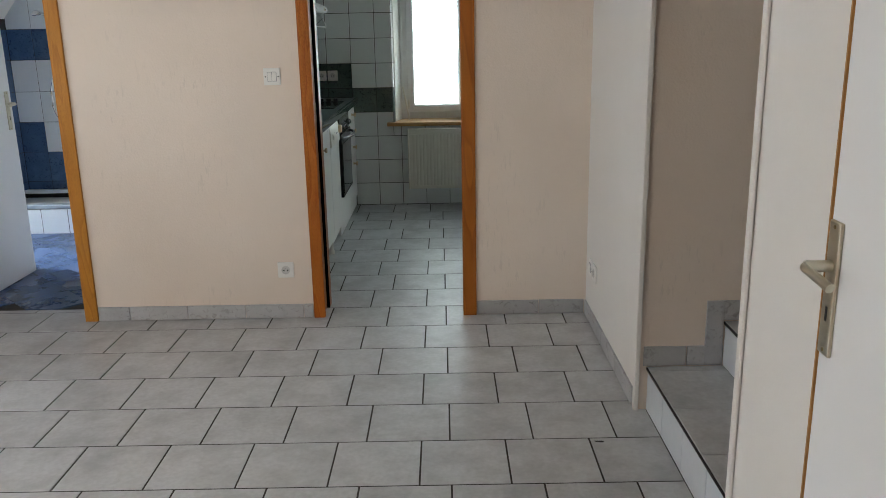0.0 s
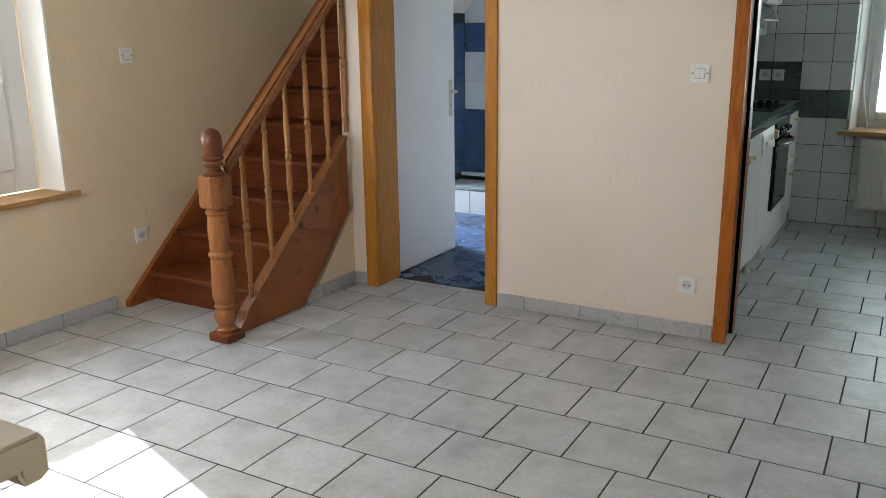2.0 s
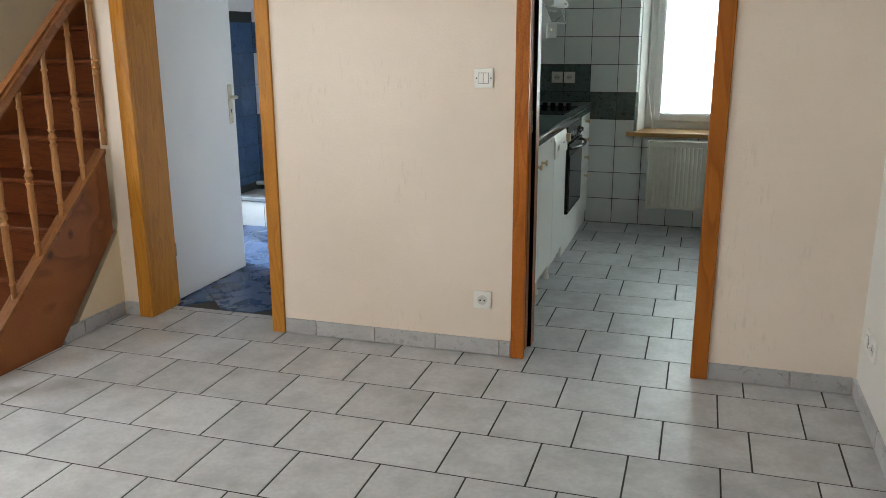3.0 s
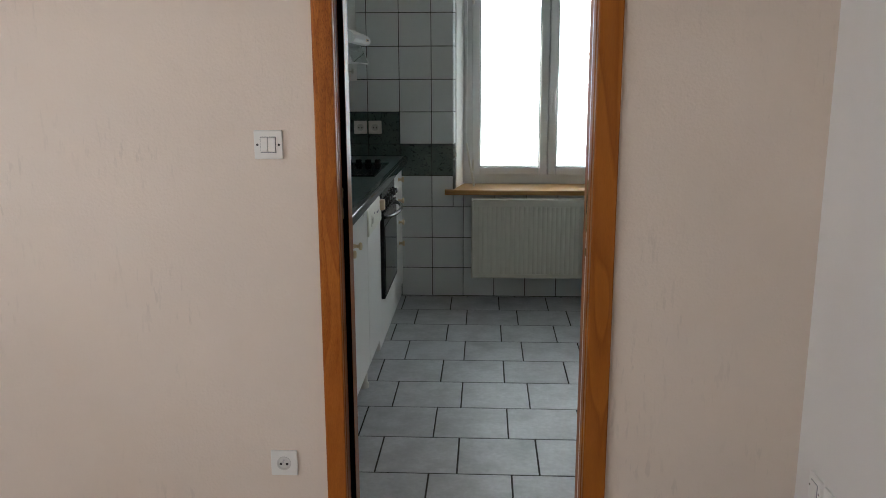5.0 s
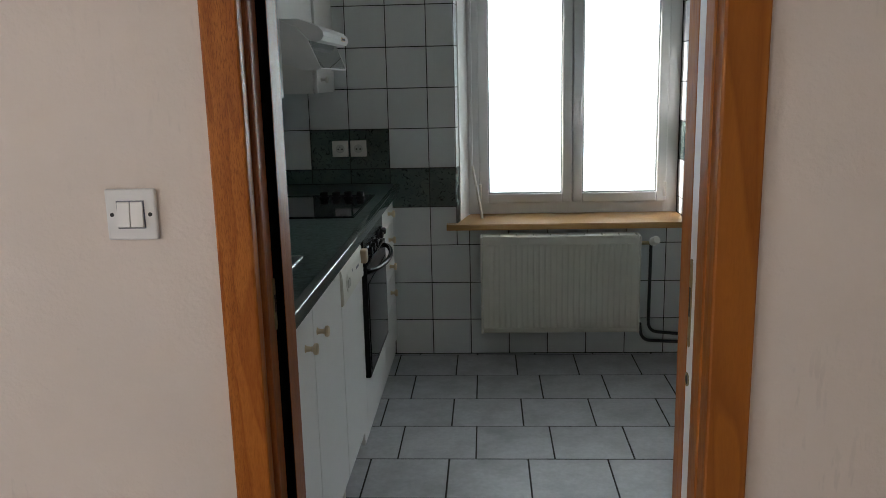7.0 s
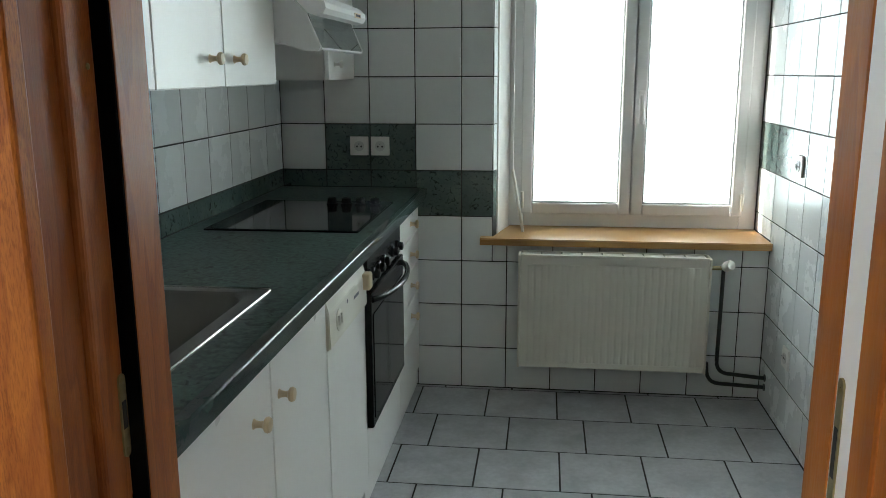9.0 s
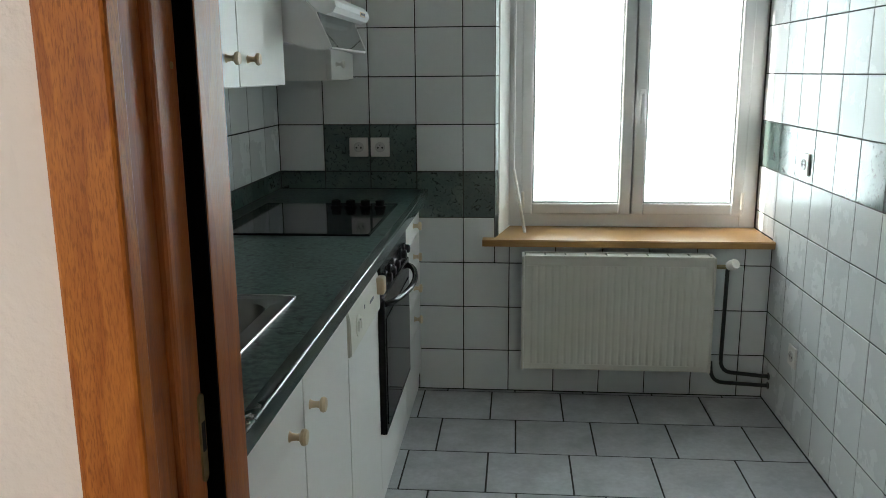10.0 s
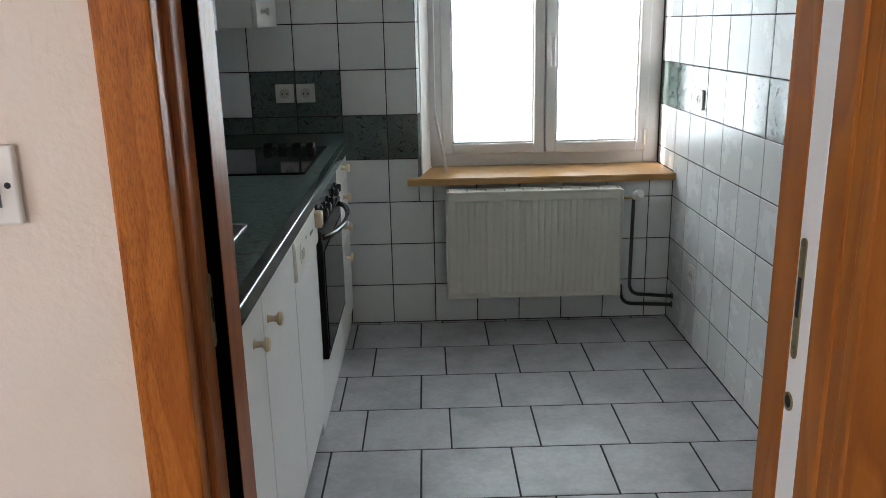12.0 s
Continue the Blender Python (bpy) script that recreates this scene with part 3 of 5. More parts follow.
leaf = boxpart("leaf", (-0.020, 0.020, 0, 0.700, 0, 2.02), DOOR_WHITE, t, 0.002)
hinge_at = new("handle_set")
hinge_at.parent = t
hinge_at.matrix_basis = pose(0.020, 0.645, 1.02)
plate_handle(hinge_at, 1, -1)
for z in (0.25, 1.75):
    bm = bmesh.new()
    tube(bm, [(0.024, -0.006, z), (0.024, -0.006, z + 0.07)], 0.006)
    part("hinge", bm, BRASS, t, "", True)

# closed white door beside the entrance
t = thing("door_entry", pose(EX + 0.002, 1.6235, 0.01, 0, 0, 0), "closed white flush door with a satin nickel lever handle", "door")
boxpart("leaf", (0, 0.04, -0.815, 0, 0, 2.04), DOOR_WHITE, t, 0.002)
boxpart("seal", (-0.0030, 0.03, 0.001, 0.0055, 0, 2.04), SEAL, t, 0, "orange-brown wooden edge in the gap")
h = new("handle_set")
h.parent = t
h.matrix_basis = pose(0, -0.026, 1.012)
plate_handle(h, -1, -1)
bm = bmesh.new()
box(bm, EX - 0.010, EX - 0.001, 1.946, 1.970, 0, TOP - 0.003, 0.004)
structure("trim_corner", bm, WHITE_WALL, "white corner moulding on the wall's end", "trim")


# ---- main room: window in the left wall ----
def tilt_window(name, m, w, h, mullion, label, f=0.046, s=0.055):
    """A white plastic window, w wide along x and h high, seen from -y; its frame is 7 cm deep."""
    t = thing(name, m, label, "window")
    tagged(t, kind="structure")
    bm = bmesh.new()
    for d in ((0, f, 0, h), (w - f, w, 0, h), (f, w - f, 0, f), (f, w - f, h - f, h)):
        box(bm, d[0], d[1], 0.012, 0.075, d[2], d[3], 0.004)
    part("window_frame", bm, PVC, t)
    if mullion:
        boxpart("meeting_seal", (w / 2 - 0.020, w / 2 + 0.020, 0.0505, 0.074, f, h - f), INK, t, 0, "dark seal between the leaves")
    leaves = [(f, w - f)] if not mullion else [(f - 0.012, w / 2 - 0.002), (w / 2 + 0.002, w - f + 0.012)]
    for i, (a, b) in enumerate(leaves):
        bm = bmesh.new()
        z0, z1 = f - 0.012, h - f + 0.012
        for d in ((a, a + s, z0, z1), (b - s, b, z0, z1), (a + s, b - s, z0, z0 + s), (a + s, b - s, z1 - s, z1)):
            box(bm, d[0], d[1], -0.008, 0.050, d[2], d[3], 0.006)
        sash = part("sash", bm, PVC, t)
        bm = bmesh.new()
        for d in ((a + s, a + s + 0.008, z0 + s, z1 - s), (b - s - 0.008, b - s, z0 + s, z1 - s), (a + s + 0.008, b - s - 0.008, z0 + s, z0 + s + 0.008), (a + s + 0.008, b - s - 0.008, z1 - s - 0.008, z1 - s)):
            box(bm, d[0], d[1], 0.004, 0.012, d[2], d[3])
        part("gasket", bm, GREY_SEAL, sash)
        pane = boxpart("pane", (a + s, b - s, 0.020, 0.024, z0 + s, z1 - s), PANE, sash)
        pane.visible_shadow = False
        for z in (z0 + 0.03, z1 - 0.10):
            x = a + 0.008 if i == 0 else b - 0.008
            bm = bmesh.new()
            tube(bm, [(x, -0.014, z), (x, -0.014, z + 0.075)], 0.008, 10)
            part("hinge", bm, KNOB_WHITE, sash, "", True)
    x = w / 2 + 0.032 if mullion else w - f - 0.03
    hz = 0.590 if mullion else h / 2
    hd = boxpart("handle", (x - 0.014, x + 0.014, -0.018, -0.008, hz - 0.035, hz + 0.035), HANDLE_WHITE, t, 0.004)
    bm = bmesh.new()
    tube(bm, [(x, -0.016, hz + 0.005), (x, -0.040, hz + 0.005)], 0.008, 10)
    box(bm, x - 0.010, x + 0.010, -0.050, -0.034, hz - 0.115, hz + 0.018, 0.005)
    part("lever", bm, HANDLE_WHITE, hd)
    return t


tilt_window("window_1", pose(LEFT - 0.185, WY0 + 0.015, WZ0 + 0.022, 0, 0, 90), WY1 - WY0 - 0.03, WZ1 - WZ0 - 0.03, False, "white plastic casement window with bright sky behind", 0.125, 0.115)
t = thing("window_sill", pose(LEFT, WY0, WZ0), "varnished beech sill under the window", "window sill")
boxpart("board", (-0.19, 0.035, 0.002, WY1 - WY0 - 0.002, -0.006, 0.020), SILL_WOOD, t, 0.004)
boxpart("nosing", (0.002, 0.036, WY1 - WY0 - 0.001, WY1 - WY0 + 0.055, -0.006, 0.0198), SILL_WOOD, t, 0.004)
boxpart("nosing", (0.002, 0.036, -0.055, 0.001, -0.006, 0.0198), SILL_WOOD, t, 0.004)
bm = bmesh.new()
box(bm, LEFT - 0.184, LEFT - 0.001, WY1 - 0.012, WY1 - 0.002, WZ0 + 0.022, WZ1 - 0.002)
structure("trim_reveal", bm, LACQUER, "white window reveal lit by the sun", "trim")


# pale street and sky seen low through the window
bm = bmesh.new()
box(bm, -6.05, -6.0, -6.0, 12.0, -1.0, 2.9)
structure("backdrop", bm, LOW_SKY, "pale bright street and sky outside the window", "backdrop")


# ---- sockets and switches ----
def wall_plate(name, m, label, category, kind):
    """A French wall plate, 80 mm square; it faces -y."""
    t = thing(name, m, label, category)
    boxpart("plate", (-0.041, 0.041, -0.009, 0, -0.041, 0.041), PLASTIC, t, 0.003)
    if kind == "socket":
        bm = bmesh.new()
        lathe(bm, [(0.022, 0), (0.022, 0.003), (0.019, 0.003), (0.017, 0.0005)], pose(0, -0.009, 0, 90, 0, 0), 22)
        part("well", bm, WELL, t, "round recessed well", True)
        for x in (-0.0095, 0.0095):
            bm = bmesh.new()
            lathe(bm, [(0.0042, 0), (0.0042, 0.0008)], pose(x, -0.0098, -0.002, 90, 0, 0), 10)
            part("pin_hole", bm, DARK_HOLE, t)
        bm = bmesh.new()
        lathe(bm, [(0.0028, 0), (0.0028, 0.010), (0.001, 0.012)], pose(0, -0.0095, 0.010, 90, 0, 0), 10)
        part("earth_pin", bm, CHROME, t, "", True)
    else:
        # Thin dark sheet paints a shadow line round the rockers.
        boxpart("recess", (-0.0225, 0.0225, -0.0098, -0.0088, -0.0225, 0.0225), INK, t, 0, "dark sheet painted as the shadow line round the rockers")
        n = 2 if kind == "double" else 1
        for i in range(n):
            x = 0 if n == 1 else (-0.0107 + 0.0214 * i)
            bm = bmesh.new()
            w = 0.0098 if n == 2 else 0.019
            prism(bm, [(-0.009, -0.021), (-0.016, -0.019), (-0.0125, 0.020), (-0.009, 0.021)], "x", x - w, x + w)
            part("rocker", bm, PLASTIC, t)
        for x in (-0.031, 0.031):
            bm = bmesh.new()
            lathe(bm, [(0.0034, 0), (0.0034, 0.0006)], pose(x, -0.009, 0, 90, 0, 0), 10)
            part("screw_hole", bm, DARK_HOLE, t)
    return t


wall_plate("light_switch", pose(1.275, NORTH, 1.238), "white double light switch on the cream wall", "light switch", "double")
wall_plate("power_socket", pose(1.277, NORTH, 0.262), "white power socket low on the cream wall", "power socket", "socket")
wall_plate("light_switch", pose(LEFT, 3.606, 1.333, 0, 0, 90), "small white light switch beside the staircase", "light switch", "single")
wall_plate("power_socket", pose(LEFT, 3.582, 0.372, 0, 0, 90), "white power socket low beside the stairs", "power socket", "socket")
wall_plate("power_socket", pose(RIGHT, 4.128, 0.288, 0, 0, -90), "white power socket low on the white wall", "power socket", "socket")
wall_plate("telephone_socket", pose(RIGHT, 4.230, 0.288, 0, 0, -90), "white telephone socket low on the white wall", "telephone socket", "single")


# ---- wooden staircase ----
STEP_Y, STEP_Z, GO, RISE, STEPS = 3.575, 0.172, 0.212, 0.190, 12
SX0, SX1 = -1.526, -0.70
stairs = thing("staircase", Matrix.LocRotScale((0.0858, -0.030, 0), None, (1.043, 1.0069, 0.981)), "red-brown pine staircase with closed risers and turned balusters", "staircase")


def top_line(y):
    return 0.139 + 0.905 * (y - 3.525)


bm = bmesh.new()
ye = 4.332
prism(bm, [(3.385, 0), (3.90, 0), (ye, 0.462), (ye, top_line(ye)), (3.43, top_line(3.43))], "x", SX1 - 0.040, SX1 + 0.006)
bmesh.ops.bevel(bm, geom=list(bm.edges), offset=0.003, segments=1, affect='EDGES')
part("stringer", bm, PINE_RED, stairs, "knotty red-brown pine stringer board")
bm = bmesh.new()
yt = 6.2
prism(bm, [(3.435, 0), (3.95, 0), (yt, 0.46 + 0.9 * (yt - 4.4)), (yt, 2.584), (3.435, 0.03)], "x", SX0, SX0 + 0.032)
part("stringer", bm, PINE_RED, stairs, "pine stringer against the wall")
for i in range(STEPS):
    y, z = STEP_Y + GO * i, STEP_Z + RISE * i
    x1 = SX1 - 0.041 if y < 4.15 else -0.759
    boxpart("tread", (SX0 + 0.033, x1, y, y + GO + 0.045, z - 0.028, z), PINE_TREAD, stairs, 0.008)
    boxpart("riser", (SX0 + 0.033, x1, y + 0.042, y + 0.060, z - RISE + 0.001 if i else 0, z - 0.029), PINE_TREAD, stairs)
# handrail
bm = bmesh.new()
ya, yb2 = 3.385, 4.75
za, zb = 0.826, 0.826 + 0.925 * (yb2 - ya)
prism(bm, [(ya, za - 0.045), (yb2, zb - 0.045), (yb2, zb + 0.040), (ya, za + 0.040)], "x", SX1 - 0.050, SX1 + 0.012)
bmesh.ops.bevel(bm, geom=list(bm.edges), offset=0.014, segments=2, affect='EDGES')
part("handrail", bm, PINE_RAIL, stairs, "moulded pine handrail")
# moulding strip on top of the stringer
bm = bmesh.new()
prism(bm, [(3.44, top_line(3.44) + 0.001), (ye, top_line(ye) + 0.001), (ye, top_line(ye) + 0.024), (3.46, top_line(3.46) + 0.024)], "x", SX1 - 0.046, SX1 + 0.011)
part("cap_rail", bm, PINE_RAIL, stairs, "pine capping on the stringer")
for i in range(6):
    y = 3.525 + 0.1675 * i
    z0, z1 = top_line(y) + 0.012, 0.826 + 0.925 * (y - ya) - 0.030
    H = z1 - z0
    prof = [(0.012, 0), (0.012, 0.08), (0.016, 0.09), (0.012, 0.10), (0.010, 0.12), (0.017, 0.30), (0.0135, 0.42), (0.018, 0.44), (0.011, 0.455),
            (0.020, 0.485), (0.011, 0.515), (0.018, 0.53), (0.0125, 0.545), (0.0165, 0.66), (0.010, 0.86), (0.0155, 0.875), (0.011, 0.89), (0.012, 1.0)]
    bm = bmesh.new()
    lathe(bm, [(r, z0 + f * H) for r, f in prof], pose(SX1 - 0.018, y, 0), 14)
    part("baluster", bm, PINE_TURNED, stairs, "", True)
# newel post
nx, ny = -0.705, 3.325
bm = bmesh.new()
box(bm, nx - 0.060, nx + 0.060, ny - 0.060, ny + 0.060, 0, 0.045, 0.008)
newel = part("newel_plinth", bm, PINE_TREAD, stairs, "dark square base of the newel post")
bm = bmesh.new()
lathe(bm, [(0.045, 0.045), (0.050, 0.060), (0.038, 0.075), (0.047, 0.095), (0.053, 0.125), (0.050, 0.150), (0.040, 0.165), (0.050, 0.175), (0.040, 0.190), (0.046, 0.205),
           (0.053, 0.235), (0.052, 0.300), (0.047, 0.420), (0.055, 0.430), (0.055, 0.442), (0.046, 0.452), (0.049, 0.56), (0.044, 0.628), (0.052, 0.638), (0.052, 0.648),
           (0.044, 0.656), (0.054, 0.667)], pose(nx, ny, 0), 28)
part("newel_shaft", bm, NEWEL_PALE, newel, "turned newel shaft", True)
bm = bmesh.new()
prism(bm, [(nx + 0.064 * a, ny + 0.064 * b) for a, b in ((-1, -0.62), (-0.62, -1), (0.62, -1), (1, -0.62), (1, 0.62), (0.62, 1), (-0.62, 1), (-1, 0.62))], "z", 0.668, 0.819)
bmesh.ops.bevel(bm, geom=list(bm.edges), offset=0.006, segments=2, affect='EDGES')
part("newel_block", bm, PINE_RAIL, newel, "pale octagonal block on the newel")
bm = bmesh.new()
lathe(bm, [(0.050, 0.819), (0.052, 0.827), (0.040, 0.836), (0.030, 0.847), (0.030, 0.857), (0.041, 0.863), (0.044, 0.871), (0.037, 0.879), (0.035, 0.887), (0.049, 0.896),
           (0.051, 0.906), (0.043, 0.915), (0.047, 0.923), (0.047, 0.984), (0.042, 1.010), (0.032, 1.026), (0.018, 1.035), (0.006, 1.038)], pose(nx, ny, 0), 28)
part("newel_cap", bm, NEWEL_WOOD, newel, "glossy domed newel cap", True)


# ---- tiled steps in the alcove ----
def tiled_step(i, x0, z):
    t = thing("tiled_step", pose(0, 0, 0), "grey tiled step with riser tiles coloured paler for the daylight", "step", "steps in the alcove")
    y0, y1 = 1.966, 3.237
    base = boxpart("core", (x0 + 0.010, 4.88, y0, y1, z - 0.18 + (0.001 if i else -0.003), z - 0.008), GROUT, t)
    ys = [3.237, 3.19, 2.87, 2.556, 2.24, 1.966] if i == 0 else [3.237, 2.95, 2.635, 2.32, 1.966]
    for a, b in zip(ys, ys[1:]):
        lay_tile(t, "tread_tile", (0, 0, z), (1, 0, 0), (0, 1, 0), (x0 - 0.004, x0 + 0.29, b, a), FLOOR_TILE)
    boxpart("nosing", (x0 - 0.0060, x0 + 0.004, y0, y1, z - 0.0130, z - 0.0035), BLACK, t, 0.0, "thin black nosing strip")
    ys = [3.237, 3.01, 2.76, 2.508, 2.257, 1.966] if i == 0 else [3.237, 3.065, 2.75, 2.435, 2.12, 1.966]
    for a, b in zip(ys, ys[1:]):
        lay_tile(t, "riser_tile", (x0, 0, 0), (0, -1, 0), (0, 0, 1), (-a, -b, z - 0.18, z - 0.0125), RISER_TILE)
    lay_tile(t, "skirting_tile", (0, 3.2325, 0), (1, 0, 0), (0, 0, 1), (x0 - 0.02, x0 + 0.145, z, z + 0.082), SKIRT_TILE)
    lay_tile(t, "skirting_tile", (0, 3.2325, 0), (1, 0, 0), (0, 0, 1), (x0 + 0.145, x0 + 0.285, z, z + (0.082)), SKIRT_TILE)
    if i:
        lay_tile(t, "skirting_tile", (0, 3.2315, 0), (1, 0, 0), (0, 0, 1), (x0 - 0.075, x0 - 0.005, z - 0.18, z + 0.082), SKIRT_TILE)
    return t


for i in range(4):
    tiled_step(i, 2.868 + 0.285 * i, 0.18 * (i + 1))


# ---- shelf over a radiator by the entrance ----
t = thing("wall_shelf", pose(1.650, 0.780, 1.135), "cream moulded shelf fixed to the wall over a radiator", "shelf")
bm = bmesh.new()
prism(bm, [(0, 0.026), (0.112, 0.026), (0.116, 0.020), (0.116, -0.004), (0.110, -0.008), (0.098, -0.008), (0.094, 0.000), (0.094, 0.003), (0, 0.003)], "x", -1.35, -0.001)
bmesh.ops.bevel(bm, geom=[e for e in bm.edges if abs(e.verts[0].co.x - e.verts[1].co.x) < 1e-6], offset=0.0025, segments=2, affect='EDGES')
part("board", bm, SHELF, t)
for x in (-1.2, -0.2):
    boxpart("bracket", (x, x + 0.02, 0.001, 0.085, -0.03, 0.002), SHELF, t)

t = thing("radiator", pose(1.627, 0.823, 0.31), "beige panel radiator with a slatted top grille", "radiator")
H = 0.72
for y in (0.040, 0.108):
    boxpart("panel", (-1.20, -0.020, y - 0.008, y + 0.008, 0, H - 0.012), BEIGE, t, 0.003)
boxpart("side_cover", (-0.022, 0.0, 0.026, 0.122, 0, H), BEIGE, t, 0.006)
boxpart("side_cover", (-1.22, -1.198, 0.026, 0.122, 0, H), BEIGE, t, 0.006)
g = boxpart("grille_edge", (-1.197, -0.023, 0.026, 0.036, H - 0.013, H), BEIGE, t, 0.002)
boxpart("grille_edge", (-1.197, -0.023, 0.112, 0.122, H - 0.013, H), BEIGE, t, 0.002)
for i in range(5):
    y = 0.041 + 0.0145 * i
    boxpart("slat", (-1.196, -0.060, y, y + 0.006, H - 0.011, H - 0.001), BEIGE, g, 0.001)
for x in (-0.058, -0.043, -0.35, -0.65, -0.95):
    boxpart("cross_bar", (x, x + 0.007, 0.0365, 0.1115, H - 0.010, H - 0.0005), BEIGE, g, 0.001)
for x in (-0.25, -0.95):
    boxpart("bracket", (x, x + 0.03, -0.037, 0.031, 0.1, 0.6), BEIGE, t)

# a dark chip lying on the tiles
t = thing("debris", pose(2.640, 2.982, 0.0), "small dark chip of debris lying on the tiled floor", "debris")
bm = bmesh.new()
prism(bm, [(-0.016, 0.004), (-0.006, -0.003), (0.010, -0.005), (0.017, -0.001), (0.008, 0.004), (-0.004, 0.003)], "z", 0.0005, 0.0035)
part("chip", bm, DARK_HOLE, t)


# ---- kitchen window ----
tilt_window("window_2", pose(KX0 + SPLAY, yb + DEEP, 0.7035), K_RIGHT - KX0 - SPLAY - 0.001, 1.32, True, "white plastic two-leaf kitchen window with white sky behind", 0.072, 0.052)
t = thing("window_sill", pose(0, 0, 0.6675), "varnished beech sill above the radiator", "window sill")
bm = bmesh.new()
prism(bm, [(1.632, 7.225), (K_RIGHT - 0.003, 7.225), (K_RIGHT - 0.003, 7.280), (K_RIGHT - 0.003, yb + 0.33), (KX0 + 0.075, yb + 0.33), (KX0 + 0.004, 7.280), (1.632, 7.280)], "z", 0.007, 0.037)
bmesh.ops.bevel(bm, geom=[e for e in bm.edges if e.verts[0].co.y < 7.24 and e.verts[1].co.y < 7.24], offset=0.004, segments=2, affect='EDGES')
part("board", bm, SILL_WOOD, t)

# crank rod of the roller shutter
t = thing("shutter_crank", pose(1.765, 7.40, 0.712), "thin white shutter crank hanging beside the window", "crank")
bm = bmesh.new()
tube(bm, [(0.0, 0.0, 1.28), (-0.001, -0.005, 0.275)], 0.0045, 8)
part("rod", bm, PVC, t, "", True)
bm = bmesh.new()
tube(bm, [(-0.001, -0.005, 0.275), (0.003, -0.010, 0.255), (0.050, -0.040, 0.000)], 0.007, 8)
part("grip", bm, KNOB_WHITE, t, "", True)

# plain bright sky outside the kitchen window
bm = bmesh.new()
box(bm, -0.6, 5.4, 9.2, 9.25, -0.5, 5.0)
structure("backdrop", bm, WHITE_SKY, "bright white overcast sky outside", "backdrop")

# ---- radiator under the window ----
t = thing("radiator", pose(1.803, 7.135, 0.155), "cream panel radiator with fluted front on the tiled wall", "radiator")
RW, RH = 0.797, 0.50
bm = bmesh.new()
prof = []
for i in range(25):
    x = 0.040 + i * (RW - 0.080) / 25
    prof += [(x, 0.0), (x + 0.008, -0.0022), (x + 0.020, -0.0022), (x + 0.0275, 0.0)]
prism(bm, [(0.012, 0.0)] + prof + [(RW - 0.012, 0.0), (RW - 0.012, 0.012), (0.012, 0.012)], "z", 0.030, RH - 0.040)
box(bm, 0.012, RW - 0.012, -0.001, 0.012, 0.004, 0.030, 0.002)
box(bm, 0.012, RW - 0.012, -0.001, 0.012, RH - 0.040, RH - 0.006, 0.002)
panel = part("front_panel", bm, ENAMEL, t)
boxpart("back_panel", (0.012, RW - 0.012, 0.068, 0.080, 0.004, RH - 0.010), ENAMEL, t, 0.004)
boxpart("side_cover", (0, 0.011, -0.004, 0.086, 0, RH), ENAMEL, t, 0.004)
boxpart("side_cover", (RW - 0.011, RW, -0.004, 0.086, 0, RH), ENAMEL, t, 0.004)
g = boxpart("top_edge", (0.011, RW - 0.011, -0.004, 0.006, RH - 0.008, RH + 0.004), ENAMEL, t, 0.002)
boxpart("top_edge", (0.011, RW - 0.011, 0.074, 0.086, RH - 0.006, RH + 0.003), ENAMEL, t, 0.002)
for i in range(9):
    x = 0.016 + i * 0.0852
    boxpart("slat", (x, x + 0.078, 0.0065, 0.0735, RH - 0.005, RH - 0.001), ENAMEL, g)
# Dark block between the panels stands in for the shade there.
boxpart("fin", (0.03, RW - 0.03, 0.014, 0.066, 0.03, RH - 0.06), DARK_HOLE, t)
for x in (0.12, RW - 0.12):
    boxpart("bracket", (x, x + 0.03, 0.081, 0.139, 0.05, RH - 0.05), ENAMEL, t)
vx = 2.655
bm = bmesh.new()
tube(bm, [(RW - 0.001, 0.04, RH - 0.045), (vx - 1.803, 0.04, RH - 0.045)], 0.009, 10)
valve = part("valve_body", bm, BRASS, t, "", True)
bm = bmesh.new()
lathe(bm, [(0.013, 0), (0.018, 0.004), (0.019, 0.012), (0.022, 0.016), (0.022, 0.040), (0.019, 0.048), (0.006, 0.050)], pose(vx - 1.803, 0.030, RH - 0.040, 65, 0, 25), 16)
part("valve_knob", bm, KNOB_WHITE, valve, "cream valve knob", True)
bm = bmesh.new()
tube(bm, [(RW - 0.02, 0.05, 0.03), (RW + 0.015, 0.05, 0.03)], 0.008, 10)
part("return_valve", bm, PIPE, t, "", True)

t = thing("heating_pipes", pose(0, 0, 0), "two black heating pipes bending into the wall", "pipe")
py = 7.192
bm = bmesh.new()
tube(bm, [(vx, 7.178, 0.61)] + bend((vx, py, 0.20), (vx, py, 0.140), (vx + 0.06, py, 0.140)) + [(2.83, py, 0.129), (K_RIGHT - 0.004, py, 0.128)], 0.0085, 10)
part("pipe", bm, PIPE, t, "", True)
bm = bmesh.new()
tube(bm, [(2.612, py, 0.190)] + bend((2.614, py, 0.165), (2.616, py, 0.095), (2.675, py, 0.095)) + [(2.83, py, 0.087), (K_RIGHT - 0.004, py, 0.086)], 0.0085, 10)
part("pipe", bm, PIPE, t, "", True)
for z in (0.128, 0.086):
    bm = bmesh.new()
    lathe(bm, [(0.016, 0), (0.016, 0.003), (0.009, 0.004)], pose(K_RIGHT - 0.001, py, z, 0, -90, 0), 14)
    part("collar", bm, PIPE, t)


# ---- base units, worktop, appliances ----
FRONT = 1.355


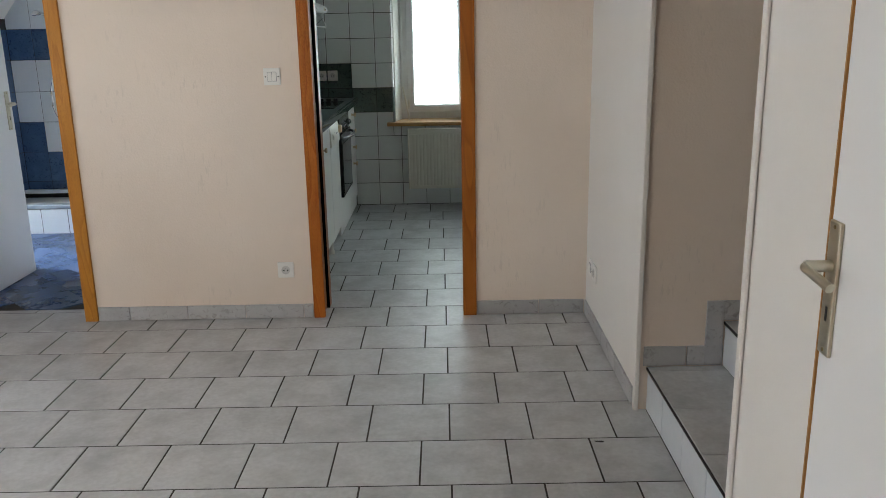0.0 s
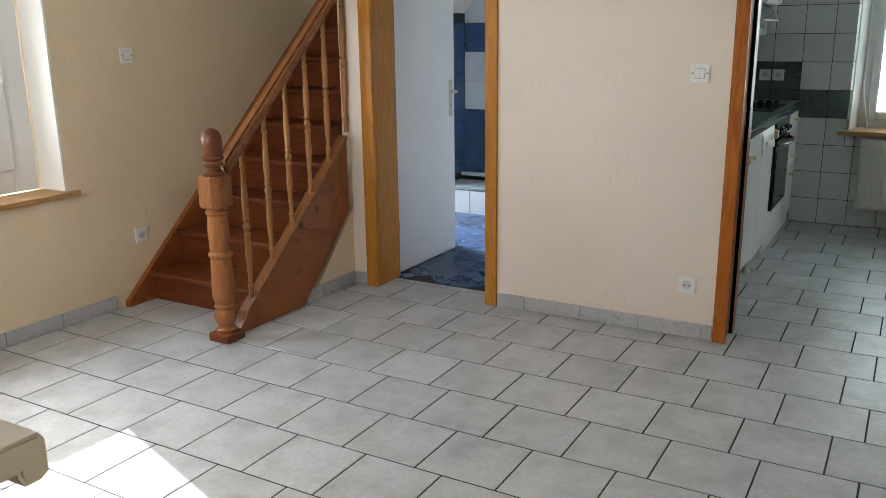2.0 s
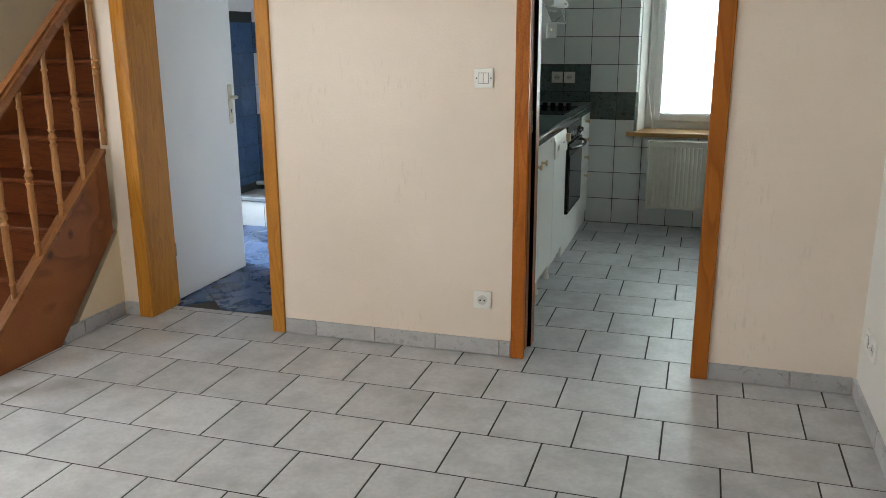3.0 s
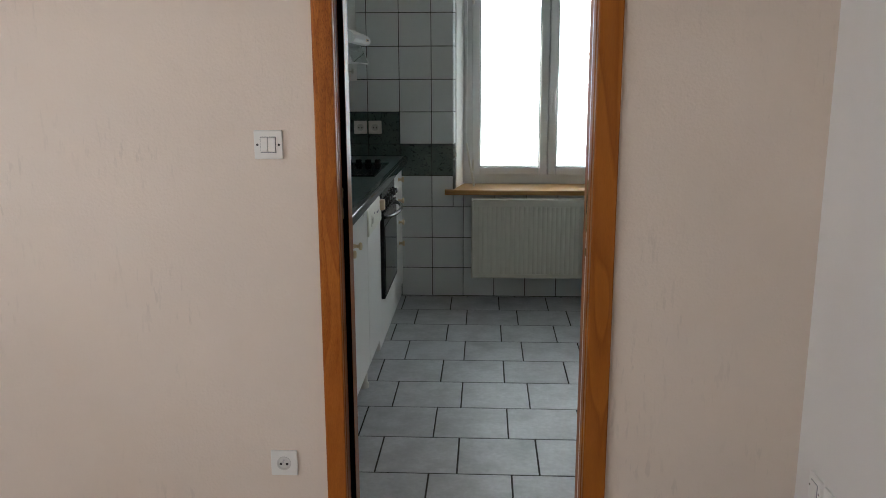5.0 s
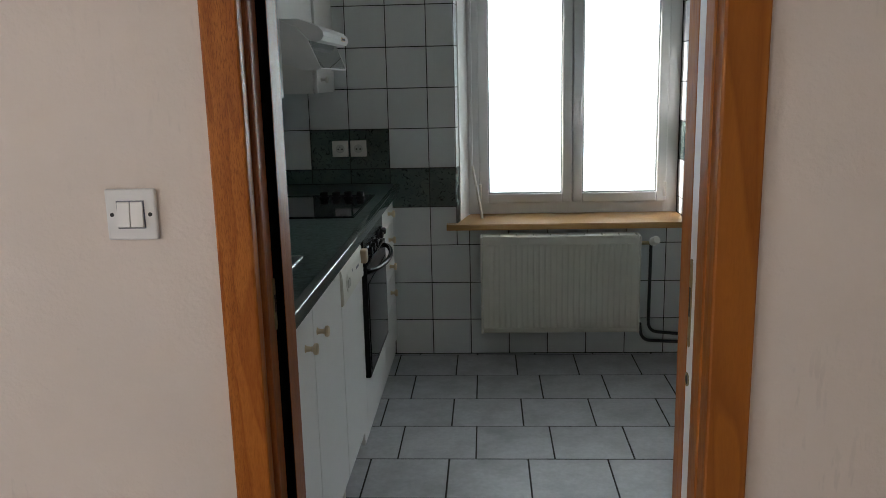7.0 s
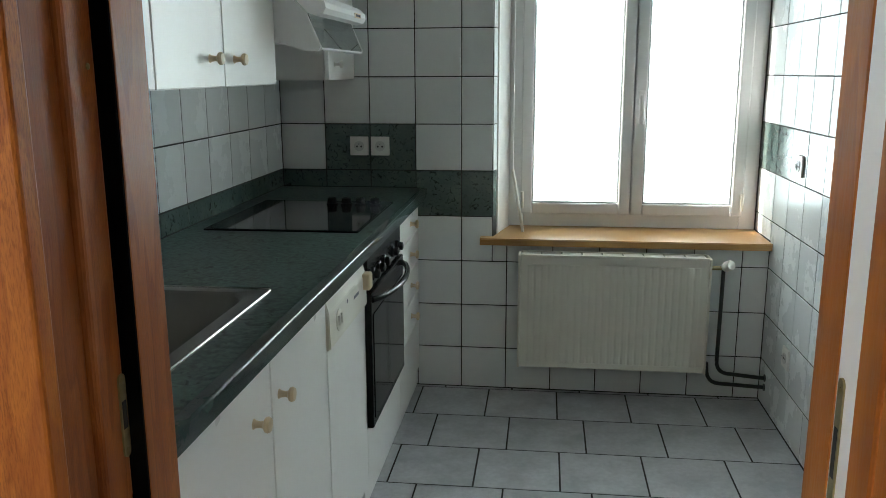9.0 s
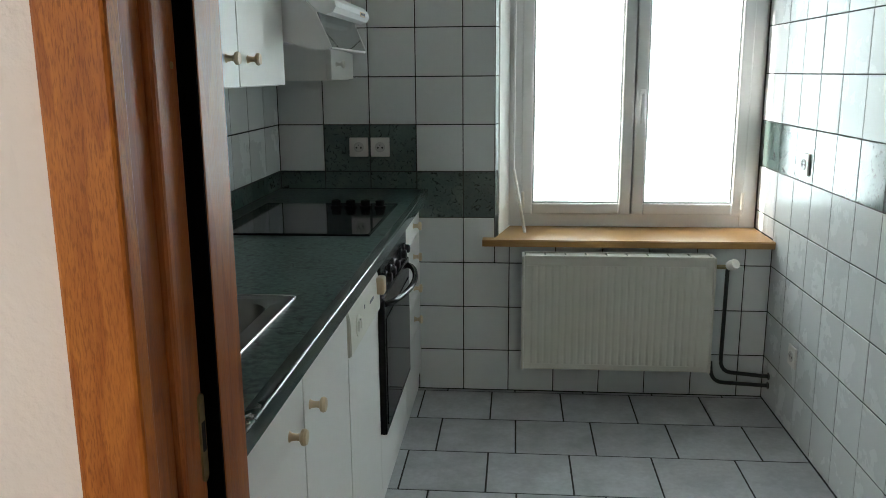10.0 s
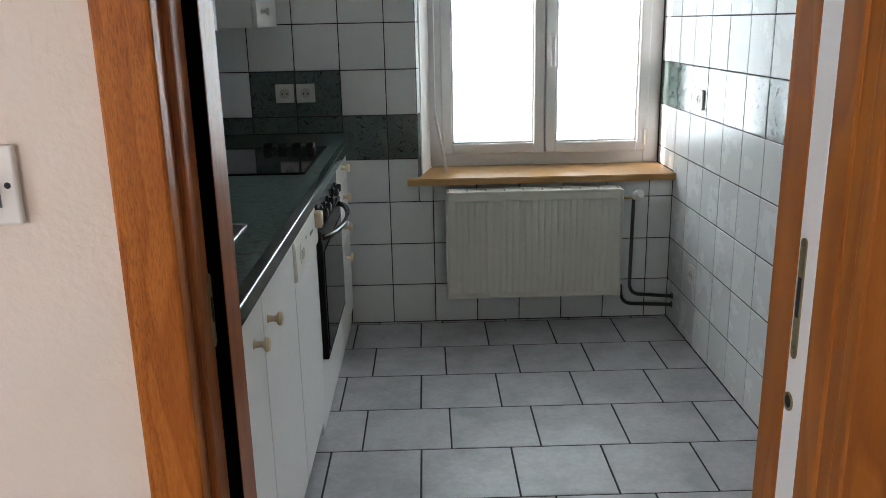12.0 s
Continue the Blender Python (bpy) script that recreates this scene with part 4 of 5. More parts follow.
def knob(parent, x, y, z, material=KNOB, size=1.0):
    bm = bmesh.new()
    lathe(bm, [(0.011 * size, 0), (0.008 * size, 0.004), (0.0065 * size, 0.014), (0.008 * size, 0.020), (0.015 * size, 0.024), (0.0165 * size, 0.029), (0.014 * size, 0.034), (0.004, 0.036)],
          pose(x, y, z, 0, 90, 0), 16)
    part("knob", bm, material, parent, "cream turned knob", True)


def base_unit(name, y0, y1, label, category):
    """An empty at the unit's foot, on its front plane; local x runs out of the front."""
    return thing(name, pose(FRONT, y0, 0), label, category), y1 - y0


def carcass(t, w, depth=0.555, z0=0.10, z1=0.860):
    boxpart("body", (-depth, -0.020, 0.001, w - 0.001, z0, z1), LACQUER, t)


for y0, y1, ky, label in ((4.66, 5.271, 0.505, "white base cabinet door with a cream knob, under the sink"), (5.273, 5.708, 0.048, "white narrow base cabinet with a cream knob")):
    t, w = base_unit("base_cabinet", y0, y1, label, "cabinet")
    carcass(t, w, z1=0.752)
    boxpart("rail", (-0.06, -0.020, 0.001, w - 0.001, 0.835, 0.862), LACQUER, t)
    d = boxpart("door", (-0.018, 0, 0.002, w - 0.002, 0.094, 0.853), LACQUER, t, 0.002)
    knob(d, 0, ky, 0.744)
    # Dark sheet behind the feet paints the shade under the cabinet.
    boxpart("back_plinth", (-0.16, -0.145, 0, w, 0.0, 0.0935), DARK_HOLE, t)
    for yy in (0.05, w - 0.05):
        bm = bmesh.new()
        lathe(bm, [(0.022, 0), (0.022, 0.02), (0.015, 0.03), (0.015, 0.093)], pose(-0.022, yy, 0), 14)
        part("foot", bm, KNOB_WHITE, t, "white plastic foot", True)

# dishwasher
t, w = base_unit("dishwasher", 5.710, 6.161, "white dishwasher with a cream control panel", "dishwasher")
boxpart("body", (-0.54, -0.025, 0.002, w - 0.002, 0.04, 0.858), LACQUER, t)
boxpart("door", (-0.024, 0.0005, 0.001, w - 0.001, 0.094, 0.7015), LACQUER, t, 0.002)
bm = bmesh.new()
prism(bm, [(-0.024, 0.703), (0.007, 0.703), (0.009, 0.710), (0.007, 0.802), (-0.004, 0.844), (-0.024, 0.854)], "y", 0.003, w - 0.003)
bmesh.ops.bevel(bm, geom=list(bm.edges), offset=0.003, segments=2, affect='EDGES')
pn = part("control_panel", bm, CREAM_PANEL, t, "cream control panel")
bm = bmesh.new()
lathe(bm, [(0.030, 0), (0.030, 0.003), (0.027, 0.004)], pose(0.0068, 0.10, 0.760, 0, 88.5, 0), 24)
dial = part("button_plate", bm, CREAM_PANEL, pn, "", True)
for yy in (0.083, 0.109):
    boxpart("button", (0.009, 0.016, yy, yy + 0.014, 0.748, 0.776), KNOB_WHITE, pn, 0.002)
boxpart("maker_mark", (0.0072, 0.0086, 0.28, 0.34, 0.766, 0.775), INK, pn)
boxpart("pilot_light", (0.0066, 0.0082, 0.195, 0.205, 0.778, 0.788), INK, pn)
boxpart("latch", (0.004, 0.030, 0.400, 0.443, 0.760, 0.812), KNOB, pn, 0.006, "beige door latch")
boxpart("plinth", (-0.060, -0.045, 0, w, 0.0, 0.094), LACQUER, t)

# oven
t, w = base_unit("oven", 6.163, 6.770, "black glass built-in oven under the hob, with black handle", "oven")
carcass(t, w)
boxpart("facia", (-0.018, 0.010, 0.004, w - 0.012, 0.740, 0.853), BLACK, t, 0.004, "black control fascia")
d = boxpart("door", (-0.018, 0.020, 0.004, w - 0.012, 0.282, 0.734), BLACK, t, 0.005)
boxpart("window", (0.0195, 0.0225, 0.03, w - 0.04, 0.31, 0.66), OVEN_GLASS, d, 0.0, "dark oven glass")
bm = bmesh.new()
yy0, yy1, zz = 0.03, w - 0.04, 0.708
tube(bm, [(0.018 + 0.056 * math.sin(math.pi * i / 16) ** 0.6, yy0 + (yy1 - yy0) * i / 16, zz) for i in range(17)], 0.010, 12)
part("handle", bm, BLACK, d, "glossy black bar handle", True)
for yy in (0.08, 0.17, 0.26, 0.42, 0.51):
    bm = bmesh.new()
    lathe(bm, [(0.021, 0), (0.021, 0.008), (0.016, 0.011), (0.015, 0.024), (0.010, 0.027)], pose(0.009, yy, 0.782, 0, 90, 0), 18)
    part("dial", bm, BLACK, t, "", True)
boxpart("side_strip", (-0.018, 0, w - 0.011, w - 0.001, 0.282, 0.853), LACQUER, t)
boxpart("lower_strip", (-0.018, 0, 0.002, w - 0.002, 0.095, 0.278), LACQUER, t, 0.002)
boxpart("plinth", (-0.030, -0.014, 0, w, 0.0, 0.0935), LACQUER, t)

# drawer unit
t, w = base_unit("drawer_unit", 6.772, 7.268, "narrow white drawer unit with four cream knobs", "drawer unit")
carcass(t, w)
for z0, z1 in ((0.735, 0.853), (0.598, 0.731), (0.466, 0.594), (0.328, 0.462)):
    d = boxpart("drawer", (-0.018, 0, 0.002, w - 0.002, z0, z1), LACQUER, t, 0.002)
    knob(d, 0, 0.285, z0 + (z1 - z0) / 2, KNOB, 1.1)
boxpart("lower_strip", (-0.018, 0, 0.002, w - 0.002, 0.095, 0.324), LACQUER, t, 0.002)
boxpart("plinth", (-0.030, -0.014, 0, w, 0.0, 0.0935), LACQUER, t)

# worktop, with a hole for the sink
t = thing("worktop", pose(0, 0, 0), "dark green stone-pattern laminate worktop with rounded front edge", "worktop")
WT0, WT1 = 0.867, 0.915
SINK = (0.898, 1.283, 4.83, 5.520)
bm = bmesh.new()
edge = [(0, WT0), (0.017, WT0), (0.021, WT0 + 0.003), (0.0215, WT0 + 0.017), (0.026, WT0 + 0.021), (0.0265, WT1 - 0.005)] + [(0.0215 + 0.005 * math.cos(a), WT1 - 0.005 + 0.005 * math.sin(a)) for a in [radians(15 * i) for i in range(1, 7)]] + [(0, WT1)]
rings = []
for y in (4.66, K_BACK - 0.004):
    fx = FRONT + 0.014
    rings.append([bm.verts.new((fx + a, y, z)) for a, z in edge])
for i in range(len(edge) - 1):
    bm.faces.new((rings[0][i], rings[1][i], rings[1][i + 1], rings[0][i + 1]))
bm.faces.new(rings[0][::-1]), bm.faces.new(rings[1])
part("front_edge", bm, EDGE_LAMINATE, t, "rounded post-formed edge", True)
bm = bmesh.new()
x0, x1, y0, y1 = SINK[0] + 0.014, SINK[1] - 0.014, SINK[2] + 0.014, SINK[3] - 0.014
outer = [(K_LEFT, 4.66), (K_LEFT, y0), (K_LEFT, y1), (K_LEFT, 7.277), (FRONT + 0.013, 7.277), (FRONT + 0.013, y1), (FRONT + 0.013, y0), (FRONT + 0.013, 4.66)]
hole = [(x0, y0), (x0, y1), (x1, y1), (x1, y0)]
lo = [bm.verts.new((x, y, WT0)) for x, y in outer + hole]
hi = [bm.verts.new((x, y, WT1)) for x, y in outer + hole]
for vs in (lo, hi):
    for q in ((0, 1, 8, 11, 6, 7), (1, 2, 9, 8), (2, 3, 4, 5, 10, 9), (11, 10, 5, 6)):
        bm.faces.new([vs[i] for i in q])
for loop in (range(8), range(8, 12)):
    loop = list(loop)
    for i, j in zip(loop, loop[1:] + loop[:1]):
        bm.faces.new((lo[i], lo[j], hi[j], hi[i]))
bmesh.ops.recalc_face_normals(bm, faces=bm.faces)
part("top", bm, WORKTOP, t)

# sink
t = thing("sink", pose(0, 0, WT1), "stainless steel inset kitchen sink", "sink")
def rounded(x0, x1, y0, y1, r, n=6):
    out = []
    for cx, cy, a0 in ((x1 - r, y1 - r, 0), (x0 + r, y1 - r, 90), (x0 + r, y0 + r, 180), (x1 - r, y0 + r, 270)):
        out += [(cx + r * math.cos(radians(a0 + 90 * i / n)), cy + r * math.sin(radians(a0 + 90 * i / n))) for i in range(n + 1)]
    return out


bm = bmesh.new()
loops = []
for d, z, r in ((0.0, 0.001, 0.012), (0.003, 0.004, 0.014), (0.012, 0.0045, 0.02), (0.036, 0.003, 0.060), (0.042, -0.004, 0.065), (0.052, -0.09, 0.055), (0.085, -0.145, 0.05), (0.12, -0.150, 0.04)):
    shrink = d
    loops.append([bm.verts.new((x, y, z)) for x, y in rounded(SINK[0] + shrink, SINK[1] - shrink * (1.1 if d > 0.03 else 1), SINK[2] + shrink, SINK[3] - shrink * (0.85 if d > 0.03 else 1), r)])
for a, b in zip(loops, loops[1:]):
    for i in range(len(a)):
        bm.faces.new((a[i], a[(i + 1) % len(a)], b[(i + 1) % len(a)], b[i]))
bm.faces.new(loops[-1])
bmesh.ops.recalc_face_normals(bm, faces=bm.faces)
bowl = part("bowl", bm, STEEL, t, "", True)
# Added bead in brighter steel that paints the rim's highlight.
bm = bmesh.new()
ring = [(x, y, 0.0048) for x, y in rounded(SINK[0] + 0.002, SINK[1] - 0.002, SINK[2] + 0.002, SINK[3] - 0.002, 0.012)]
tube(bm, ring + ring[:2], 0.0026, 8)
part("rim", bm, BRIGHT_STEEL, bowl, "steel rim coloured brighter for its highlight", True)
bm = bmesh.new()
lathe(bm, [(0.045, -0.1495), (0.045, -0.147), (0.036, -0.146), (0.010, -0.148)], pose(1.09, 5.18, 0), 20)
part("drain", bm, CHROME, t, "", True)

# hob
HB = (0.820, 1.320, 6.230, 6.840)
t = thing("hob", pose(0, 0, WT1), "black ceramic glass hob with four knobs, set in the worktop", "hob")
boxpart("glass", (HB[0], HB[1], HB[2], HB[3], 0.0005, 0.007), HOB_GLASS, t, 0.002)
bm = bmesh.new()
for a in ((HB[0] - 0.004, HB[1] + 0.004, HB[2] - 0.004, HB[2] - 0.0005), (HB[0] - 0.004, HB[1] + 0.004, HB[3] + 0.0005, HB[3] + 0.004)):
    box(bm, *a, 0.0004, 0.006)
for a in ((HB[0] - 0.004, HB[0] - 0.0005), (HB[1] + 0.0005, HB[1] + 0.004)):
    box(bm, *a, HB[2] - 0.0004, HB[3] + 0.0004, 0.0004, 0.006)
part("rim", bm, BLACK, t)
for x in (1.108, 1.163, 1.218, 1.273):
    bm = bmesh.new()
    lathe(bm, [(0.021, 0.007), (0.021, 0.013), (0.017, 0.016), (0.017, 0.032), (0.013, 0.035), (0.004, 0.035)], pose(x, 6.742, 0), 18)
    part("knob", bm, BLACK, t, "black hob knob", True)

# ---- wall cabinets and hood ----
CX = 1.076
for y0, y1, k, label in ((4.62, 5.434, None, "white wall cabinet door"), (5.436, 5.828, 0.300, "white wall cabinet with a cream knob"), (5.830, 6.245, 0.070, "white wall cabinet with a cream knob beside the hood")):
    t = thing("wall_cabinet", pose(CX, y0, 1.375), label, "wall cabinet", "wall cabinets over the worktop")
    w = y1 - y0
    boxpart("body", (K_LEFT + 0.002 - CX, -0.020, 0.001, w - 0.001, 0.0, 0.72), LACQUER, t)
    d = boxpart("door", (-0.018, 0, 0.002, w - 0.002, 0.002, 0.72), LACQUER, t, 0.002)
    if k:
        knob(d, 0, k, 0.072, KNOB)

t = thing("wall_cabinet", pose(CX + 0.008, 6.848, 1.383), "small white wall cabinet in the corner", "wall cabinet", "wall cabinets over the worktop")
boxpart("body", (K_LEFT + 0.002 - CX - 0.008, -0.020, 0.001, 0.420, 0.0, 0.72), LACQUER, t)
d = boxpart("door", (-0.018, 0, 0.002, 0.420, 0.002, 0.72), LACQUER, t, 0.002)
knob(d, 0, 0.085, 0.06, KNOB_WHITE, 0.9)

HY0, HY1 = 6.250, 6.843
t = thing("range_hood", pose(-0.021, HY0, -0.030), "white range hood with a tilted glass visor", "range hood")
w = HY1 - HY0
boxpart("cabinet", (K_LEFT + 0.024, CX + 0.019, 0.001, w - 0.001, 1.70, 2.13), LACQUER, t)
boxpart("underside", (K_LEFT + 0.024, 1.085, 0.004, w - 0.004, 1.545, 1.699), PVC, t, 0.003)
cheek = [(1.080, 1.538), (1.130, 1.527), (1.185, 1.509), (1.232, 1.508), (1.240, 1.520), (1.196, 1.622), (1.150, 1.668), (1.086, 1.698), (1.080, 1.698)]
for y0, y1 in ((0.0, 0.012), (w - 0.012, w)):
    bm = bmesh.new()
    prism(bm, cheek, "y", y0, y1)
    part("side_cheek", bm, PVC, t)
bm = bmesh.new()
bar = [(1.196, 1.624), (1.222, 1.612), (1.246, 1.618), (1.256, 1.634), (1.252, 1.652), (1.236, 1.668), (1.160, 1.699), (1.090, 1.699), (1.090, 1.690), (1.150, 1.672)]
prism(bm, bar, "y", 0.0125, w - 0.0125)
lip = part("front_bar", bm, PVC, t, "rounded white bar")
boxpart("switch_panel", (1.2550, 1.2570, w - 0.19, w - 0.10, 1.630, 1.646), KNOB, lip)
for i in range(3):
    boxpart("button", (1.2572, 1.2590, w - 0.175 + 0.024 * i, w - 0.160 + 0.024 * i, 1.634, 1.642), INK, lip)
vis = boxpart("visor", (-0.002, 0.002, 0.0125, w - 0.0125, -0.108, 0.0), HOOD_GLASS, t, 0, "pale green glass visor")
vis.matrix_basis = pose(1.198, 0, 1.618, 0, -20, 0)
e = boxpart("visor_edge", (-0.004, 0.004, 0.0125, w - 0.0125, -0.114, -0.108), PVC, t, 0.001)
e.matrix_basis = pose(1.198, 0, 1.618, 0, -20, 0)
boxpart("filter", (1.0855, 1.090, 0.0125, w - 0.0125, 1.545, 1.685), FILTER, t, 0, "grey grease filter behind the glass")
for i in range(8):
    z = 1.555 + 0.016 * i
    boxpart("filter_slat", (1.0902, 1.0960, 0.0125, w - 0.0125, z, z + 0.005), PVC, t)

# sockets in the kitchen
for x in (1.097, 1.190):
    wall_plate("power_socket", pose(x, K_BACK, 1.097), "white power socket on a dark green tile", "power socket", "socket")
wall_plate("power_socket", pose(K_RIGHT, 6.956, 1.061, 0, 0, -90), "white power socket on the green tile band", "power socket", "socket")
wall_plate("power_socket", pose(K_RIGHT, 6.918, 0.315, 0, 0, -90), "white power socket low on the tiled wall", "power socket", "socket")

# ---- bathroom ----
t = thing("bathtub", pose(B_LEFT, 6.368, 0), "low white tiled bath surround with a grey marble rim", "bathtub")
boxpart("apron", (0.002, 1.88, 0.010, 0.03, 0.0, 0.195), WALL_GROUT, t)
for i in range(9):
    lay_tile(t, "tile", (B_LEFT, 6.376, 0), (1, 0, 0), (0, 0, 1), (0.03 + 0.200 * i, 0.230 + 0.200 * i, 0.0, 0.195), BATH_WHITE)
boxpart("rim", (0.002, 1.88, 0.0, 0.075, 0.196, 0.226), RIM, t, 0.006)
boxpart("rim", (0.002, 1.88, 0.645, 0.70, 0.196, 0.226), BATH_WHITE, t, 0.006)
boxpart("basin", (0.002, 1.88, 0.076, 0.644, 0.14, 0.165), BATH_WHITE, t, 0.004)

t = thing("shower_head", pose(-1.00, 7.07, 1.63), "chrome hand shower on a wall holder", "shower head")
bm = bmesh.new()
tube(bm, [(0.03, 0.02, -0.05), (0.02, -0.03, -0.02), (-0.03, -0.09, 0.0)], 0.011, 10)
part("handle", bm, CHROME, t, "", True)
bm = bmesh.new()
lathe(bm, [(0.012, 0.02), (0.035, 0.008), (0.040, 0), (0.038, -0.006)], pose(-0.045, -0.11, 0.0, 25, 0, 0), 18)
part("head", bm, CHROME, t, "", True)
bm = bmesh.new()
tube(bm, [(0.03, 0.0, -0.06), (0.02, -0.03, -0.35), (-0.05, -0.035, -0.60)] + bend((-0.05, -0.035, -0.72), (-0.02, -0.035, -0.88), (0.06, -0.03, -0.80)) + [(0.10, -0.01, -0.65)], 0.008, 8)
part("hose", bm, CHROME, t, "flexible chrome hose", True)


# ---- floor tiles of the main room and kitchen ----
PITCH_FLOOR = 0.303


def floor_rows(k0, k1):
    for k in range(k0, k1):
        hi = 7.2563 - PITCH_FLOOR * k
        phase = (0.1617 if k % 2 == 0 else 0.2661) + 0.0016 * k
        yield k, hi - PITCH_FLOOR, hi, phase


def row_cells(x0, x1, phase):
    x = phase + PITCH_FLOOR * math.floor((x0 - phase) / PITCH_FLOOR)
    while x < x1:
        yield max(x, x0), min(x + PITCH_FLOOR, x1)
        x += PITCH_FLOOR


for k, lo, hi, phase in floor_rows(-1, 17):
    x0, x1 = (K_LEFT, K_RIGHT) if k < 9 else (LEFT, 2.871)
    for a, b in row_cells(x0, x1, phase):
        lay_tile(floor, "floor_tile", (0, 0, 0), (1, 0, 0), (0, 1, 0), (a, b, lo, min(hi, K_BACK)), FLOOR_TILE, 0.0058, 0.007, 0.0003)
for a, b in row_cells(-0.484, 0.218, 0.1745):
    lay_tile(floor, "floor_tile", (0, 0, 0), (1, 0, 0), (0, 1, 0), (a, b, 4.529, 4.580), FLOOR_TILE, 0.0058, 0.007, 0.0003)
# the rest of the floor, behind the camera
vs, fs = [], []
for k, lo, hi, phase in floor_rows(17, 27):
    for a, b in row_cells(LEFT, 2.866, phase):
        n = len(vs)
        a, b, c, d = a + 0.0025, b - 0.0025, lo + 0.0025, hi - 0.0025
        vs += [(a, c, -0.006), (b, c, -0.006), (b, d, -0.006), (a, d, -0.006), (a, c, 0), (b, c, 0), (b, d, 0), (a, d, 0)]
        fs += [(n, n + 1, n + 5, n + 4), (n + 1, n + 2, n + 6, n + 5), (n + 2, n + 3, n + 7, n + 6), (n + 3, n, n + 4, n + 7), (n + 4, n + 5, n + 6, n + 7)]
me = bpy.data.meshes.new("floor_tiles")
me.from_pydata(vs, [], fs)
me.materials.append(FLOOR_TILE)
rest = new("floor_tiles", me)
rest.parent = floor
tagged(rest, "pale grey floor tiles by the entrance", "", "", "stuff")

# bathroom floor, laid diagonally
bm = bmesh.new()
box(bm, LEFT, B_RIGHT, 4.582, B_BACK, -0.004, -0.0008)
bath_floor = structure("floor_bathroom", bm, GROUT, "dark blue floor tiles laid diagonally in the bathroom", "floor")
q = 0.30
d45 = math.sqrt(0.5)
for i in range(-2, 14):
    for j in range(-12, 8):
        u, v = (i + 0.5) * q, (j + 0.5) * q
        x, y = (u - v) * d45 - 1.6, (u + v) * d45 + 4.7
        r = q * d45
        if LEFT < x < B_RIGHT and 4.582 < y < 6.52:
            poly = [(x, y - r + 0.003), (x + r - 0.003, y), (x, y + r - 0.003), (x - r + 0.003, y)]
            if y - r < 4.584:
                cut = 4.584
                out = []
                for p, s in zip(poly, poly[1:] + poly[:1]):
                    if p[1] >= cut:
                        out.append(p)
                    if (p[1] >= cut) != (s[1] >= cut):
                        f = (cut - p[1]) / (s[1] - p[1])
                        out.append((p[0] + f * (s[0] - p[0]), cut))
                poly = out
            bm = bmesh.new()
            prism(bm, poly, "z", -0.003, 0.006)
            part("floor_tile", bm, BATH_FLOOR, bath_floor)


# ---- skirting tiles ----
def skirting(parent, origin, u, length, first=0.30, h=0.077):
    """A row of low tiles along a wall, from origin along u."""
    a, b = 0.0, first
    while a < length - 0.005:
        lay_tile(parent, "skirting_tile", origin, u, (0, 0, 1), (a, min(b, length), 0.001, h), SKIRT_TILE, 0.003, 0.009, 0.0004)
        a, b = b, b + 0.303


skirting(wall_north, (0.283, NORTH - 0.009, 0), (1, 0, 0), 1.125, 0.165)
skirting(wall_north, (2.260, NORTH - 0.009, 0), (1, 0, 0), 0.556, 0.32)
skirting(wall_north, (-0.644, NORTH - 0.009, 0), (1, 0, 0), 0.084, 0.30)
skirting(wall_east, (RIGHT - 0.009, NORTH - 0.01, 0), (0, -1, 0), 1.093, 0.17)
skirting(wall_west, (LEFT + 0.009, 0.80, 0), (0, 1, 0), 2.575, 0.12)
skirting(wall_stairs, (-0.643, 3.925, 0), (0, 1, 0), 0.445, 0.14)

# ---- kitchen wall tiles ----
PITCH = 0.2008
ZS = [0.0] + [0.1885 + PITCH * i for i in range(12)] + [TOP]


def cells(start, end, pitch, first):
    a, b = start, start + first
    while a < end - 0.004:
        yield a, min(b, end)
        a, b = b, b + pitch


